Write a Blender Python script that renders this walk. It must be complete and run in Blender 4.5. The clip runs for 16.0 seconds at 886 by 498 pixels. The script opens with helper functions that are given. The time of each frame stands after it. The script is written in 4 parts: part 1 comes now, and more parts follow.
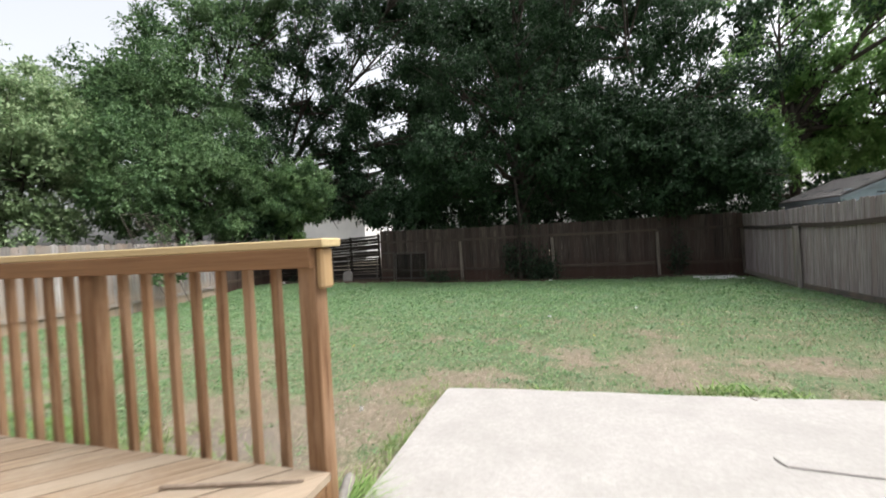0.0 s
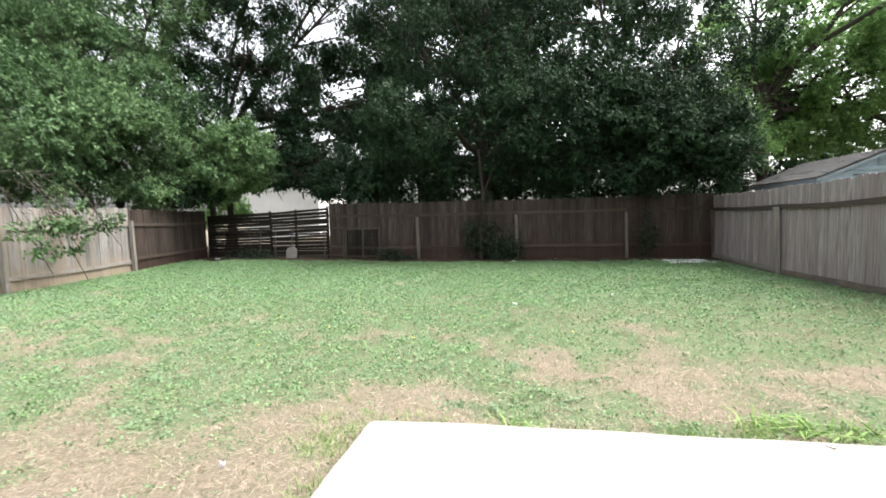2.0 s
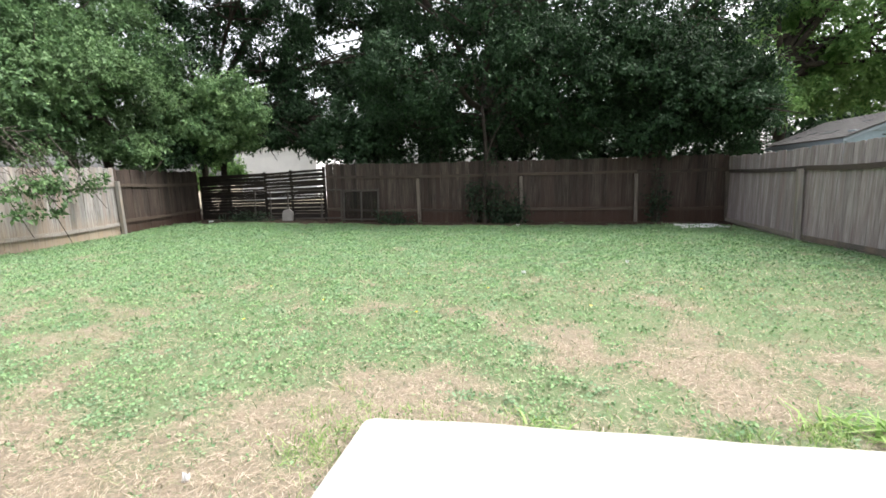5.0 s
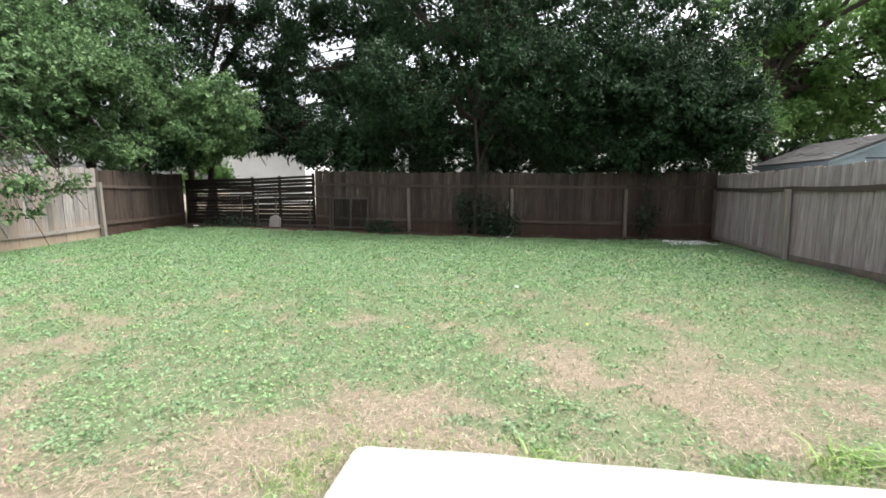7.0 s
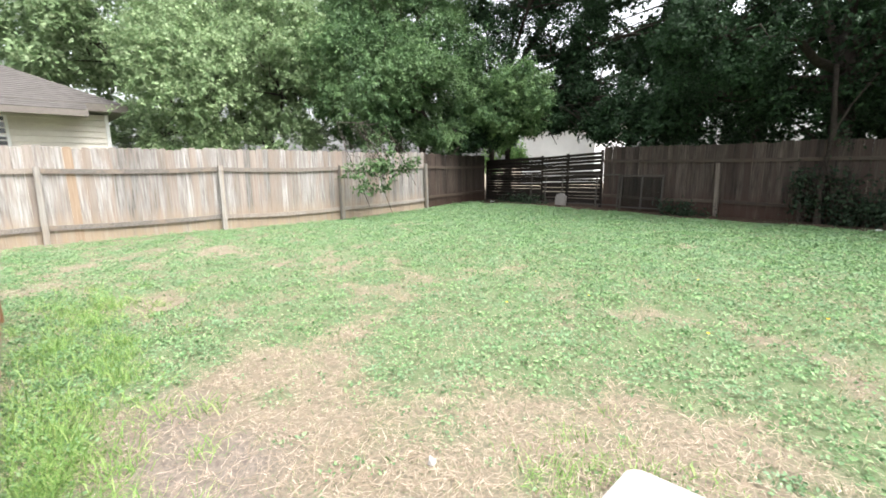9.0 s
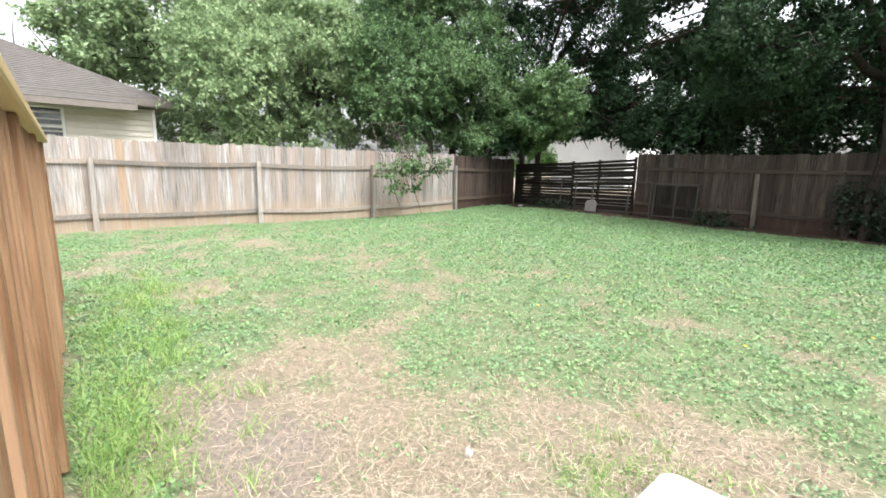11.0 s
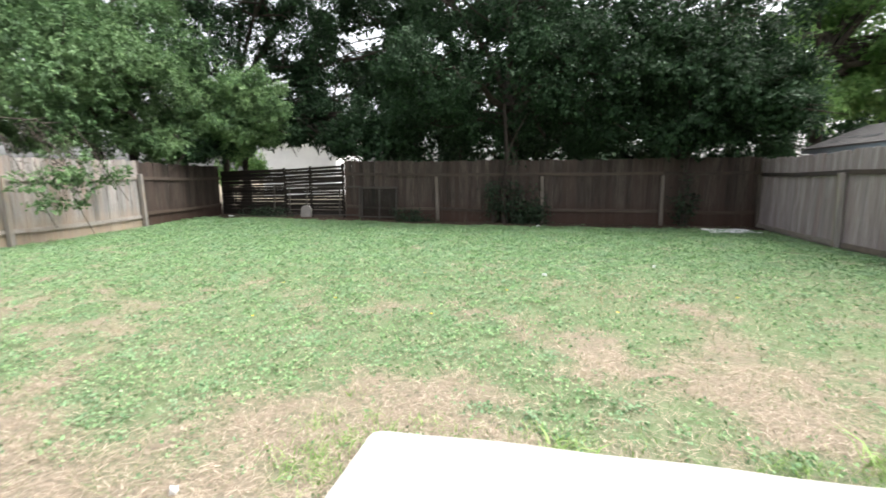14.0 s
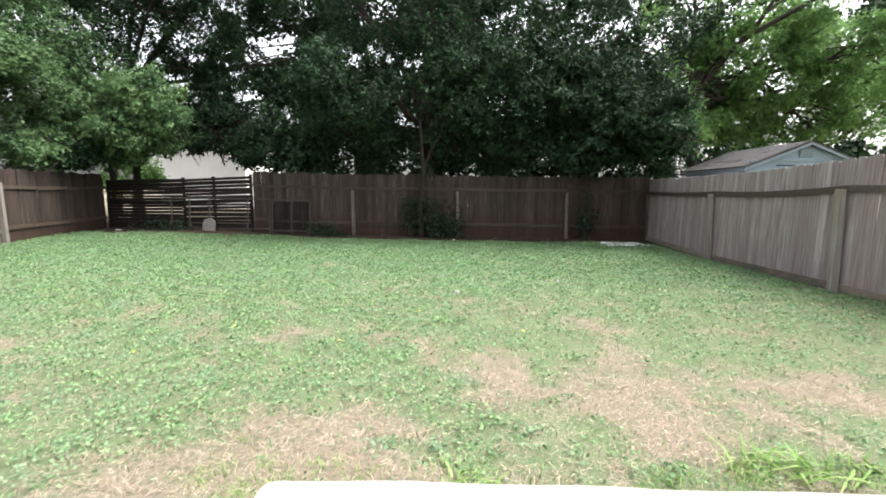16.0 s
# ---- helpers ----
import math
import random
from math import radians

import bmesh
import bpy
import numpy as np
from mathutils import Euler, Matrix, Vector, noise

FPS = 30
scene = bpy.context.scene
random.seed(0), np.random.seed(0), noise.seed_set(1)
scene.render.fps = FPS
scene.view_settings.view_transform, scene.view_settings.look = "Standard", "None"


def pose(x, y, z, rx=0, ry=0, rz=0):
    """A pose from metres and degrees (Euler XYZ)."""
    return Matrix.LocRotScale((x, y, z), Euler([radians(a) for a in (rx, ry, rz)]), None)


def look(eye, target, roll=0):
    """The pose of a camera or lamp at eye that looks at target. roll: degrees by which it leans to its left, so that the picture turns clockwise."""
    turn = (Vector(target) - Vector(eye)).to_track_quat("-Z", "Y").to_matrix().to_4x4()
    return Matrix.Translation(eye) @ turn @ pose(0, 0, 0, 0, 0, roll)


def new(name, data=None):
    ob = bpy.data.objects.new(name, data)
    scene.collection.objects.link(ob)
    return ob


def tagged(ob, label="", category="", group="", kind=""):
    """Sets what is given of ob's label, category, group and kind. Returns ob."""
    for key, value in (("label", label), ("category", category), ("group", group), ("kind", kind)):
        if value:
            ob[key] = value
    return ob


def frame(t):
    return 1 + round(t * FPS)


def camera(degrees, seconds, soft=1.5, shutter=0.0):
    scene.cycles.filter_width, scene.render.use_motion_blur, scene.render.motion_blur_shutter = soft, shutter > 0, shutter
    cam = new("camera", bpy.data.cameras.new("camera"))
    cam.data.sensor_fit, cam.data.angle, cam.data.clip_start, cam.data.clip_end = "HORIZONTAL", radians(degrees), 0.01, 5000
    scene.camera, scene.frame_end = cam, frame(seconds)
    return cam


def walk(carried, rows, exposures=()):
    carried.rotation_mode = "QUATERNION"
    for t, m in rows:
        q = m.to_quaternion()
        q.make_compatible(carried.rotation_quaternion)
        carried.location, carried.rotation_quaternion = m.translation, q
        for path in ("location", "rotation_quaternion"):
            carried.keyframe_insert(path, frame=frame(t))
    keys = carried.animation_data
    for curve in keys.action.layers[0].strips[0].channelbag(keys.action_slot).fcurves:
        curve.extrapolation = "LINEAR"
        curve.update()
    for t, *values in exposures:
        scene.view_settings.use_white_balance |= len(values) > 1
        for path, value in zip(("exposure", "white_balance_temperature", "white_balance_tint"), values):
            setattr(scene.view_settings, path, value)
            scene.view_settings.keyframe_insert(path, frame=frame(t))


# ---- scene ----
cam = camera(90.9, 16.0, soft=1.7, shutter=0.5)
EXPOSURES = [(0.0, 1.24), (0.5, 1.43), (1.0, 1.63), (1.5, 1.81), (3.0, 1.91), (6.5, 1.86), (7.5, 1.72), (8.5, 1.91), (9.0, 1.98), (12.0, 1.98), (14.0, 1.91), (16.0, 1.91)]
PATH = [
    (0, (0.149, 1.123, 1.383), (-0.408, 3.043, 1.338), -3.0),
    (0.5, (0.098, 1.561, 1.323), (-0.393, 3.498, 1.395), -2.0),
    (1, (0.046, 1.949, 1.303), (-0.373, 3.903, 1.384), -1.8),
    (1.5, (0.029, 2.276, 1.259), (-0.383, 4.233, 1.224), -2.9),
    (2, (-0.019, 2.487, 1.24), (-0.408, 4.444, 1.094), -1.5),
    (2.5, (-0.111, 2.674, 1.251), (-0.45, 4.637, 1.076), -0.7),
    (3, (-0.115, 2.815, 1.23), (-0.484, 4.767, 1.005), -2.0),
    (3.5, (-0.082, 2.902, 1.233), (-0.504, 4.843, 0.998), -3.2),
    (4, (-0.098, 2.932, 1.227), (-0.524, 4.869, 0.969), -2.8),
    (6.5, (-0.237, 2.967, 1.224), (-0.568, 4.906, 0.861), 0.4),
    (7, (-0.244, 3.053, 1.244), (-0.577, 5.006, 0.97), 0.3),
    (7.5, (-0.237, 3.176, 1.233), (-0.843, 5.058, 0.935), -0.2),
    (8, (-0.276, 3.263, 1.204), (-1.221, 4.995, 0.87), -1.0),
    (8.5, (-0.324, 3.286, 1.2), (-1.531, 4.839, 0.835), -0.8),
    (9, (-0.364, 3.269, 1.208), (-1.776, 4.637, 0.845), -0.7),
    (11.5, (-0.371, 3.136, 1.206), (-1.859, 4.424, 0.851), 1.1),
    (12, (-0.347, 3.132, 1.205), (-1.729, 4.531, 0.842), 1.1),
    (12.5, (-0.302, 3.136, 1.203), (-1.494, 4.701, 0.844), 0.9),
    (13, (-0.255, 3.142, 1.196), (-1.166, 4.889, 0.851), 0.8),
    (13.5, (-0.211, 3.117, 1.206), (-0.882, 4.971, 0.869), 0.0),
    (14, (-0.202, 3.138, 1.186), (-0.669, 5.056, 0.87), -0.3),
    (14.5, (-0.117, 3.168, 1.192), (-0.422, 5.118, 0.873), -0.5),
    (15, (-0.111, 3.173, 1.19), (-0.343, 5.133, 0.869), -0.5),
    (15.5, (-0.113, 3.18, 1.204), (-0.298, 5.149, 0.906), 0.3),
    (16, (-0.119, 3.194, 1.283), (-0.227, 5.174, 1.017), 0.6),
]
walk(cam, [(t, look(eye, target, roll)) for t, eye, target, roll in PATH], EXPOSURES)

# ---- sky and sun: bright overcast ----
SUN_EL, SUN_AZ = 60.0, 72.0
world = bpy.data.worlds.new("overcast_sky")
scene.world = world
world.use_nodes = True
wn, wl = world.node_tree.nodes, world.node_tree.links
wn.clear()
sky = wn.new("ShaderNodeTexSky")
sky.sky_type, sky.sun_disc = "NISHITA", False
sky.sun_elevation, sky.sun_rotation = radians(SUN_EL), radians(SUN_AZ)
sky.air_density, sky.dust_density, sky.ozone_density = 1.0, 6.0, 1.0
hsv = wn.new("ShaderNodeHueSaturation")
hsv.inputs["Saturation"].default_value = 0.22
back = wn.new("ShaderNodeBackground")
back.inputs["Strength"].default_value = 0.15
wout = wn.new("ShaderNodeOutputWorld")
wl.new(sky.outputs["Color"], hsv.inputs["Color"])
wl.new(hsv.outputs["Color"], back.inputs["Color"])
wl.new(back.outputs["Background"], wout.inputs["Surface"])
sun = new("sun", bpy.data.lights.new("sun", "SUN"))
sun.data.energy, sun.data.angle, sun.data.color = 1.0, radians(40), (1.0, 0.975, 0.94)
az, el = radians(SUN_AZ), radians(SUN_EL)
sun.matrix_world = look((0, 0, 30), (-30 * math.sin(az) * math.cos(el), -30 * math.cos(az) * math.cos(el), 30 - 30 * math.sin(el)))


# ---- materials ----
def mat(name, rough=0.8, metal=0.0, spec=0.3):
    m = bpy.data.materials.new(name)
    m.use_nodes = True
    n, l = m.node_tree.nodes, m.node_tree.links
    b = n["Principled BSDF"]
    b.inputs["Roughness"].default_value = rough
    b.inputs["Metallic"].default_value = metal
    b.inputs["Specular IOR Level"].default_value = spec
    return m, n, l, b


def ramp(n, stops):
    r = n.new("ShaderNodeValToRGB")
    e = r.color_ramp.elements
    while len(e) > 1:
        e.remove(e[-1])
    e[0].position, e[0].color = stops[0][0], (*stops[0][1], 1)
    for p, c in stops[1:]:
        x = e.new(p)
        x.color = (*c, 1)
    return r


def tex(n, l, vec, scale, detail=4, rough=0.6):
    t = n.new("ShaderNodeTexNoise")
    t.inputs["Scale"].default_value, t.inputs["Detail"].default_value, t.inputs["Roughness"].default_value = scale, detail, rough
    if vec:
        l.new(vec, t.inputs["Vector"])
    return t.outputs["Fac"]


def stretched(n, l, sx, sy, sz, local=False):
    if local:
        src = n.new("ShaderNodeTexCoord").outputs["Object"]
        info = n.new("ShaderNodeObjectInfo").outputs["Random"]
        k = n.new("ShaderNodeMath")
        k.operation = "MULTIPLY"
        k.inputs[1].default_value = 37.0
        l.new(info, k.inputs[0])
        add = n.new("ShaderNodeVectorMath")
        l.new(src, add.inputs[0])
        l.new(k.outputs[0], add.inputs[1])
        src = add.outputs[0]
    else:
        src = n.new("ShaderNodeNewGeometry").outputs["Position"]
    v = n.new("ShaderNodeVectorMath")
    v.operation = "MULTIPLY"
    l.new(src, v.inputs[0])
    v.inputs[1].default_value = (sx, sy, sz)
    return v.outputs[0]


def mixc(n, l, a, b, fac, mode="MIX"):
    m = n.new("ShaderNodeMix")
    m.data_type, m.blend_type = "RGBA", mode
    for sock, val in ((m.inputs[6], a), (m.inputs[7], b), (m.inputs[0], fac)):
        if isinstance(val, (int, float)):
            sock.default_value = val
        elif isinstance(val, tuple):
            sock.default_value = (*val, 1)
        else:
            l.new(val, sock)
    return m.outputs[2]


def relief(n, l, b, height, strength, dist=0.01):
    k = n.new("ShaderNodeBump")
    k.inputs["Strength"].default_value, k.inputs["Distance"].default_value = strength, dist
    l.new(height, k.inputs["Height"])
    l.new(k.outputs["Normal"], b.inputs["Normal"])


def wood(name, dark, light, tint, axis="z", rough=0.85, dirt=None, spread=0.5):
    """Grained timber: per-board tone by Object Info's Random, streaks along the grain, knots, ground stains."""
    m, n, l, b = mat(name, rough, 0, 0.25)
    s = {"z": (38, 38, 1.6), "x": (1.6, 38, 38), "y": (38, 1.6, 38)}[axis]
    v = stretched(n, l, *s, local=True)
    g = tex(n, l, v, 1.0, 6, 0.65)
    r = ramp(n, [(0.28, dark), (0.52, tuple(0.5 * (p + q) for p, q in zip(dark, light))), (0.75, light)])
    l.new(g, r.inputs[0])
    rnd = n.new("ShaderNodeObjectInfo").outputs["Random"]
    rr = ramp(n, [(0.0, tuple(spread * c for c in (1, 1, 1))), (0.5, (0.8, 0.8, 0.8)), (1.0, (1, 1, 1))])
    l.new(rnd, rr.inputs[0])
    c = mixc(n, l, r.outputs[0], rr.outputs[0], 1.0, "MULTIPLY")
    hue = n.new("ShaderNodeMath")
    hue.operation = "MULTIPLY"
    hue.inputs[1].default_value = 7.31
    l.new(rnd, hue.inputs[0])
    fr = n.new("ShaderNodeMath")
    fr.operation = "FRACT"
    l.new(hue.outputs[0], fr.inputs[0])
    hr = ramp(n, [(0.62, (0, 0, 0)), (0.95, (0.6, 0.6, 0.6))])
    l.new(fr.outputs[0], hr.inputs[0])
    c = mixc(n, l, c, tint, hr.outputs[0])
    big = tex(n, l, stretched(n, l, 7, 7, 0.8) if axis == "z" else stretched(n, l, 2.2, 2.2, 2.2), 1.0, 5, 0.7)
    br = ramp(n, [(0.48, (0, 0, 0)), (0.72, (1, 1, 1))])
    l.new(big, br.inputs[0])
    c = mixc(n, l, c, tint, br.outputs[0])
    if dirt:
        z = n.new("ShaderNodeSeparateXYZ")
        l.new(n.new("ShaderNodeNewGeometry").outputs["Position"], z.inputs[0])
        mr = n.new("ShaderNodeMapRange")
        mr.inputs["From Min"].default_value, mr.inputs["From Max"].default_value = 0.5, 0.05
        mr.inputs["To Max"].default_value = 1.5
        l.new(z.outputs["Z"], mr.inputs["Value"])
        mul = n.new("ShaderNodeMath")
        mul.operation = "MULTIPLY"
        l.new(mr.outputs[0], mul.inputs[0])
        l.new(tex(n, l, stretched(n, l, 9, 9, 2), 1.0, 4), mul.inputs[1])
        c = mixc(n, l, c, dirt, mul.outputs[0])
    l.new(c, b.inputs["Base Color"])
    relief(n, l, b, g, 0.5, 0.004)
    return m


M_PICKET = wood("weathered_picket", (0.12, 0.1, 0.088), (0.5, 0.488, 0.475), (0.24, 0.187, 0.152), dirt=(0.29, 0.225, 0.16), spread=0.55)
M_PICKET_N = wood("newer_picket", (0.24, 0.17, 0.12), (0.38, 0.29, 0.215), (0.28, 0.21, 0.155))
M_PICKET_R = wood("grey_picket", (0.21, 0.172, 0.173), (0.64, 0.58, 0.585), (0.26, 0.197, 0.193), spread=0.68)
# Brown wood, its colour darkened further for the shade of the trees.
M_PICKET_SHADED = wood("shaded_brown_picket", (0.013, 0.0105, 0.009), (0.135, 0.108, 0.09), (0.055, 0.037, 0.03), dirt=(0.05, 0.029, 0.021), spread=0.42)
M_RAIL = wood("weathered_rail", (0.16, 0.14, 0.125), (0.38, 0.35, 0.32), (0.23, 0.18, 0.14), "x")
# Rail and post of the back fence, tree shade in their colour too.
M_RAIL_SHADED = wood("shaded_brown_rail", (0.035, 0.029, 0.024), (0.15, 0.12, 0.098), (0.07, 0.048, 0.036), "x")
M_POST_SHADED = wood("shaded_grey_brown_post", (0.07, 0.06, 0.05), (0.24, 0.205, 0.175), (0.11, 0.083, 0.065), spread=0.65)
M_RAIL_R = wood("grey_rail", (0.06, 0.05, 0.046), (0.2, 0.172, 0.16), (0.09, 0.068, 0.056), "x")
M_POST = wood("weathered_post", (0.2, 0.185, 0.17), (0.42, 0.395, 0.37), (0.27, 0.21, 0.15), spread=0.65)
# Near-black slat colour holds the shade of the tree corner.
M_SLAT_SHADED = wood("shaded_slat", (0.01, 0.008, 0.007), (0.034, 0.027, 0.023), (0.02, 0.015, 0.012), "x")
M_STAIN = wood("stained_pine", (0.125, 0.058, 0.026), (0.37, 0.225, 0.125), (0.33, 0.215, 0.135), "z", 0.6, spread=0.72)
M_STAIN_X = wood("stained_rail", (0.13, 0.062, 0.026), (0.33, 0.195, 0.1), (0.2, 0.11, 0.055), "x", 0.6, spread=0.85)
M_FRESH = wood("fresh_pine", (0.42, 0.32, 0.165), (0.58, 0.475, 0.285), (0.5, 0.39, 0.215), "x", 0.6, spread=0.92)
M_FRESH_Z = wood("fresh_pine_block", (0.31, 0.2, 0.098), (0.45, 0.315, 0.17), (0.37, 0.245, 0.125), "z", 0.6, spread=0.92)
M_DECK = wood("deck_board", (0.2, 0.14, 0.09), (0.42, 0.32, 0.225), (0.34, 0.28, 0.215), "x", 0.7, spread=0.78)


def plain(name, lo, hi, scale, rough=0.8, bump=0.3, metal=0.0, detail=6, dist=0.004):
    m, n, l, b = mat(name, rough, metal)
    v = stretched(n, l, 1, 1, 1)
    f = tex(n, l, v, scale, detail, 0.7)
    r = ramp(n, [(0.3, lo), (0.7, hi)])
    l.new(f, r.inputs[0])
    big = tex(n, l, v, scale * 0.07, 4, 0.6)
    br = ramp(n, [(0.4, (0, 0, 0)), (0.75, (0.6, 0.6, 0.6))])
    l.new(big, br.inputs[0])
    c = mixc(n, l, r.outputs[0], tuple(0.82 * x for x in lo), br.outputs[0])
    l.new(c, b.inputs["Base Color"])
    if bump:
        relief(n, l, b, f, bump, dist)
    return m


M_SLAB = plain("pale_concrete", (0.28, 0.265, 0.25), (0.37, 0.355, 0.34), 35, 0.85, 0.25)
M_SIDING = plain("cream_siding", (0.64, 0.6, 0.54), (0.72, 0.68, 0.62), 20, 0.6, 0.1)
M_WHITE = plain("white_siding", (0.76, 0.76, 0.76), (0.84, 0.84, 0.83), 12, 0.6, 0.05)
M_TRIM = plain("taupe_trim", (0.13, 0.115, 0.1), (0.18, 0.16, 0.145), 18, 0.6, 0.1)
M_SHINGLE = plain("brown_grey_shingle", (0.065, 0.059, 0.056), (0.13, 0.12, 0.114), 60, 0.95, 0.6)
M_SHINGLE_G = plain("grey_shingle", (0.1, 0.097, 0.097), (0.2, 0.193, 0.193), 60, 0.95, 0.6)
M_BLUE = plain("blue_grey_paint", (0.24, 0.3, 0.36), (0.31, 0.37, 0.43), 14, 0.6, 0.1)
M_BLUE_T = plain("pale_blue_trim", (0.22, 0.26, 0.3), (0.28, 0.32, 0.36), 14, 0.6, 0.1)
M_BARK = plain("dark_bark", (0.025, 0.02, 0.016), (0.08, 0.065, 0.054), 22, 0.95, 1.0, dist=0.02)
M_BLOCK = plain("grey_concrete_block", (0.16, 0.15, 0.14), (0.27, 0.255, 0.235), 40, 0.9, 0.5)
M_OLDMETAL = plain("dull_frame_metal", (0.035, 0.03, 0.026), (0.08, 0.07, 0.06), 25, 0.6, 0.2)
M_MESH = plain("dark_green_screen", (0.006, 0.008, 0.006), (0.013, 0.016, 0.012), 60, 0.8, 0.3)
_sn, _sl = M_MESH.node_tree.nodes, M_MESH.node_tree.links
_mx = _sn.new("ShaderNodeMixShader")
_mx.inputs[0].default_value = 0.22
_sl.new(_sn.new("ShaderNodeBsdfTransparent").outputs[0], _mx.inputs[1])
_sl.new(_sn["Principled BSDF"].outputs[0], _mx.inputs[2])
_sl.new(_mx.outputs[0], _sn["Material Output"].inputs["Surface"])
M_LITTER = plain("white_plastic", (0.7, 0.7, 0.72), (0.82, 0.82, 0.83), 9, 0.4, 0.2)
M_STICK = plain("grey_stick", (0.16, 0.12, 0.09), (0.3, 0.24, 0.19), 30, 0.9, 0.5)
M_CURTAIN = plain("dark_interior", (0.03, 0.035, 0.04), (0.06, 0.065, 0.07), 5, 0.6, 0.0)
M_HOUSEWALL = plain("tan_house_wall", (0.5, 0.44, 0.36), (0.58, 0.52, 0.44), 15, 0.8, 0.2)


def glass_mat():
    m, n, l, b = mat("window_glass", 0.05, 0, 0.5)
    b.inputs["Base Color"].default_value = (0.9, 0.95, 0.95, 1)
    b.inputs["Transmission Weight"].default_value = 1.0
    return m


M_GLASS = glass_mat()


def foliage(name, stops, trans=0.35, rough=0.6, patch=None, scale=0.55, spec=0.2):
    m = bpy.data.materials.new(name)
    m.use_nodes = True
    n, l = m.node_tree.nodes, m.node_tree.links
    b = n["Principled BSDF"]
    b.inputs["Roughness"].default_value = rough
    b.inputs["Specular IOR Level"].default_value = spec
    isl = n.new("ShaderNodeNewGeometry").outputs["Random Per Island"]
    r = ramp(n, stops)
    l.new(isl, r.inputs[0])
    c = r.outputs[0]
    if patch:
        f = tex(n, l, stretched(n, l, 1, 1, 1), scale, 3, 0.6)
        pr = ramp(n, [(0.42, (0, 0, 0)), (0.66, (0.75, 0.75, 0.75))])
        l.new(f, pr.inputs[0])
        c = mixc(n, l, c, patch, pr.outputs[0])
    l.new(c, b.inputs["Base Color"])
    t = n.new("ShaderNodeBsdfTranslucent")
    l.new(c, t.inputs["Color"])
    mx = n.new("ShaderNodeMixShader")
    mx.inputs[0].default_value = trans
    l.new(b.outputs[0], mx.inputs[1])
    l.new(t.outputs[0], mx.inputs[2])
    l.new(mx.outputs[0], n["Material Output"].inputs["Surface"])
    return m


# Near-black green: shade within the crowns is put into the leaf colour.
M_LEAF = foliage("shaded_oak_leaves", [(0.0, (0.008, 0.02, 0.009)), (0.5, (0.016, 0.038, 0.016)), (0.9, (0.031, 0.066, 0.029)), (1.0, (0.062, 0.118, 0.05))], 0.2, 0.55, (0.042, 0.085, 0.04), 0.7, 0.16)
M_LEAF_M = foliage("mid_green_leaves", [(0.0, (0.03, 0.064, 0.028)), (0.5, (0.062, 0.122, 0.05)), (0.9, (0.105, 0.185, 0.078)), (1.0, (0.18, 0.28, 0.115))], 0.28, 0.5, (0.125, 0.205, 0.085), 0.8, 0.18)
# Light green made paler: sun and haze over these trees are in the colour.
M_LEAF_L = foliage("hazy_light_green_leaves", [(0.0, (0.12, 0.195, 0.092)), (0.5, (0.22, 0.315, 0.155)), (1.0, (0.35, 0.43, 0.25))], 0.36, 0.55, (0.17, 0.25, 0.12), 0.7, 0.3)
M_LEAF_C = foliage("young_bright_leaves", [(0.0, (0.045, 0.095, 0.04)), (0.5, (0.09, 0.172, 0.07)), (1.0, (0.21, 0.33, 0.14))], 0.3, 0.5, (0.17, 0.27, 0.11), 1.1, 0.22)
M_LEAF_Y = foliage("yellow_green_leaves", [(0.0, (0.07, 0.15, 0.045)), (0.6, (0.135, 0.26, 0.08)), (1.0, (0.24, 0.37, 0.13))], 0.6, 0.5, (0.17, 0.28, 0.09), 0.8, 0.2)
# Near-black leaves, with the shade along the fence put into their colour.
M_SHADE_LEAF = foliage("shade_dark_leaves", [(0.0, (0.012, 0.024, 0.013)), (0.6, (0.022, 0.04, 0.022)), (1.0, (0.045, 0.075, 0.04))], 0.1)
M_WEED = foliage("clover_leaves", [(0.0, (0.072, 0.15, 0.06)), (0.5, (0.15, 0.268, 0.113)), (1.0, (0.275, 0.41, 0.2))], 0.22, 0.65, (0.18, 0.28, 0.17), 2.6, 0.25)
M_BLADE = foliage("grass_blades", [(0.0, (0.12, 0.17, 0.075)), (0.5, (0.18, 0.235, 0.115)), (0.72, (0.25, 0.27, 0.15)), (1.0, (0.37, 0.3, 0.21))], 0.2, 0.7)
M_LUSH = foliage("lush_grass", [(0.0, (0.12, 0.22, 0.06)), (0.6, (0.2, 0.33, 0.095)), (1.0, (0.32, 0.43, 0.16))], 0.25, 0.6)
M_FLOWER = foliage("yellow_petals", [(0.0, (0.55, 0.4, 0.03)), (1.0, (0.7, 0.55, 0.05))], 0.2, 0.6)
M_STRAW = foliage("dry_straw", [(0.0, (0.19, 0.145, 0.105)), (0.5, (0.32, 0.26, 0.195)), (1.0, (0.53, 0.46, 0.36))], 0.05, 0.85)


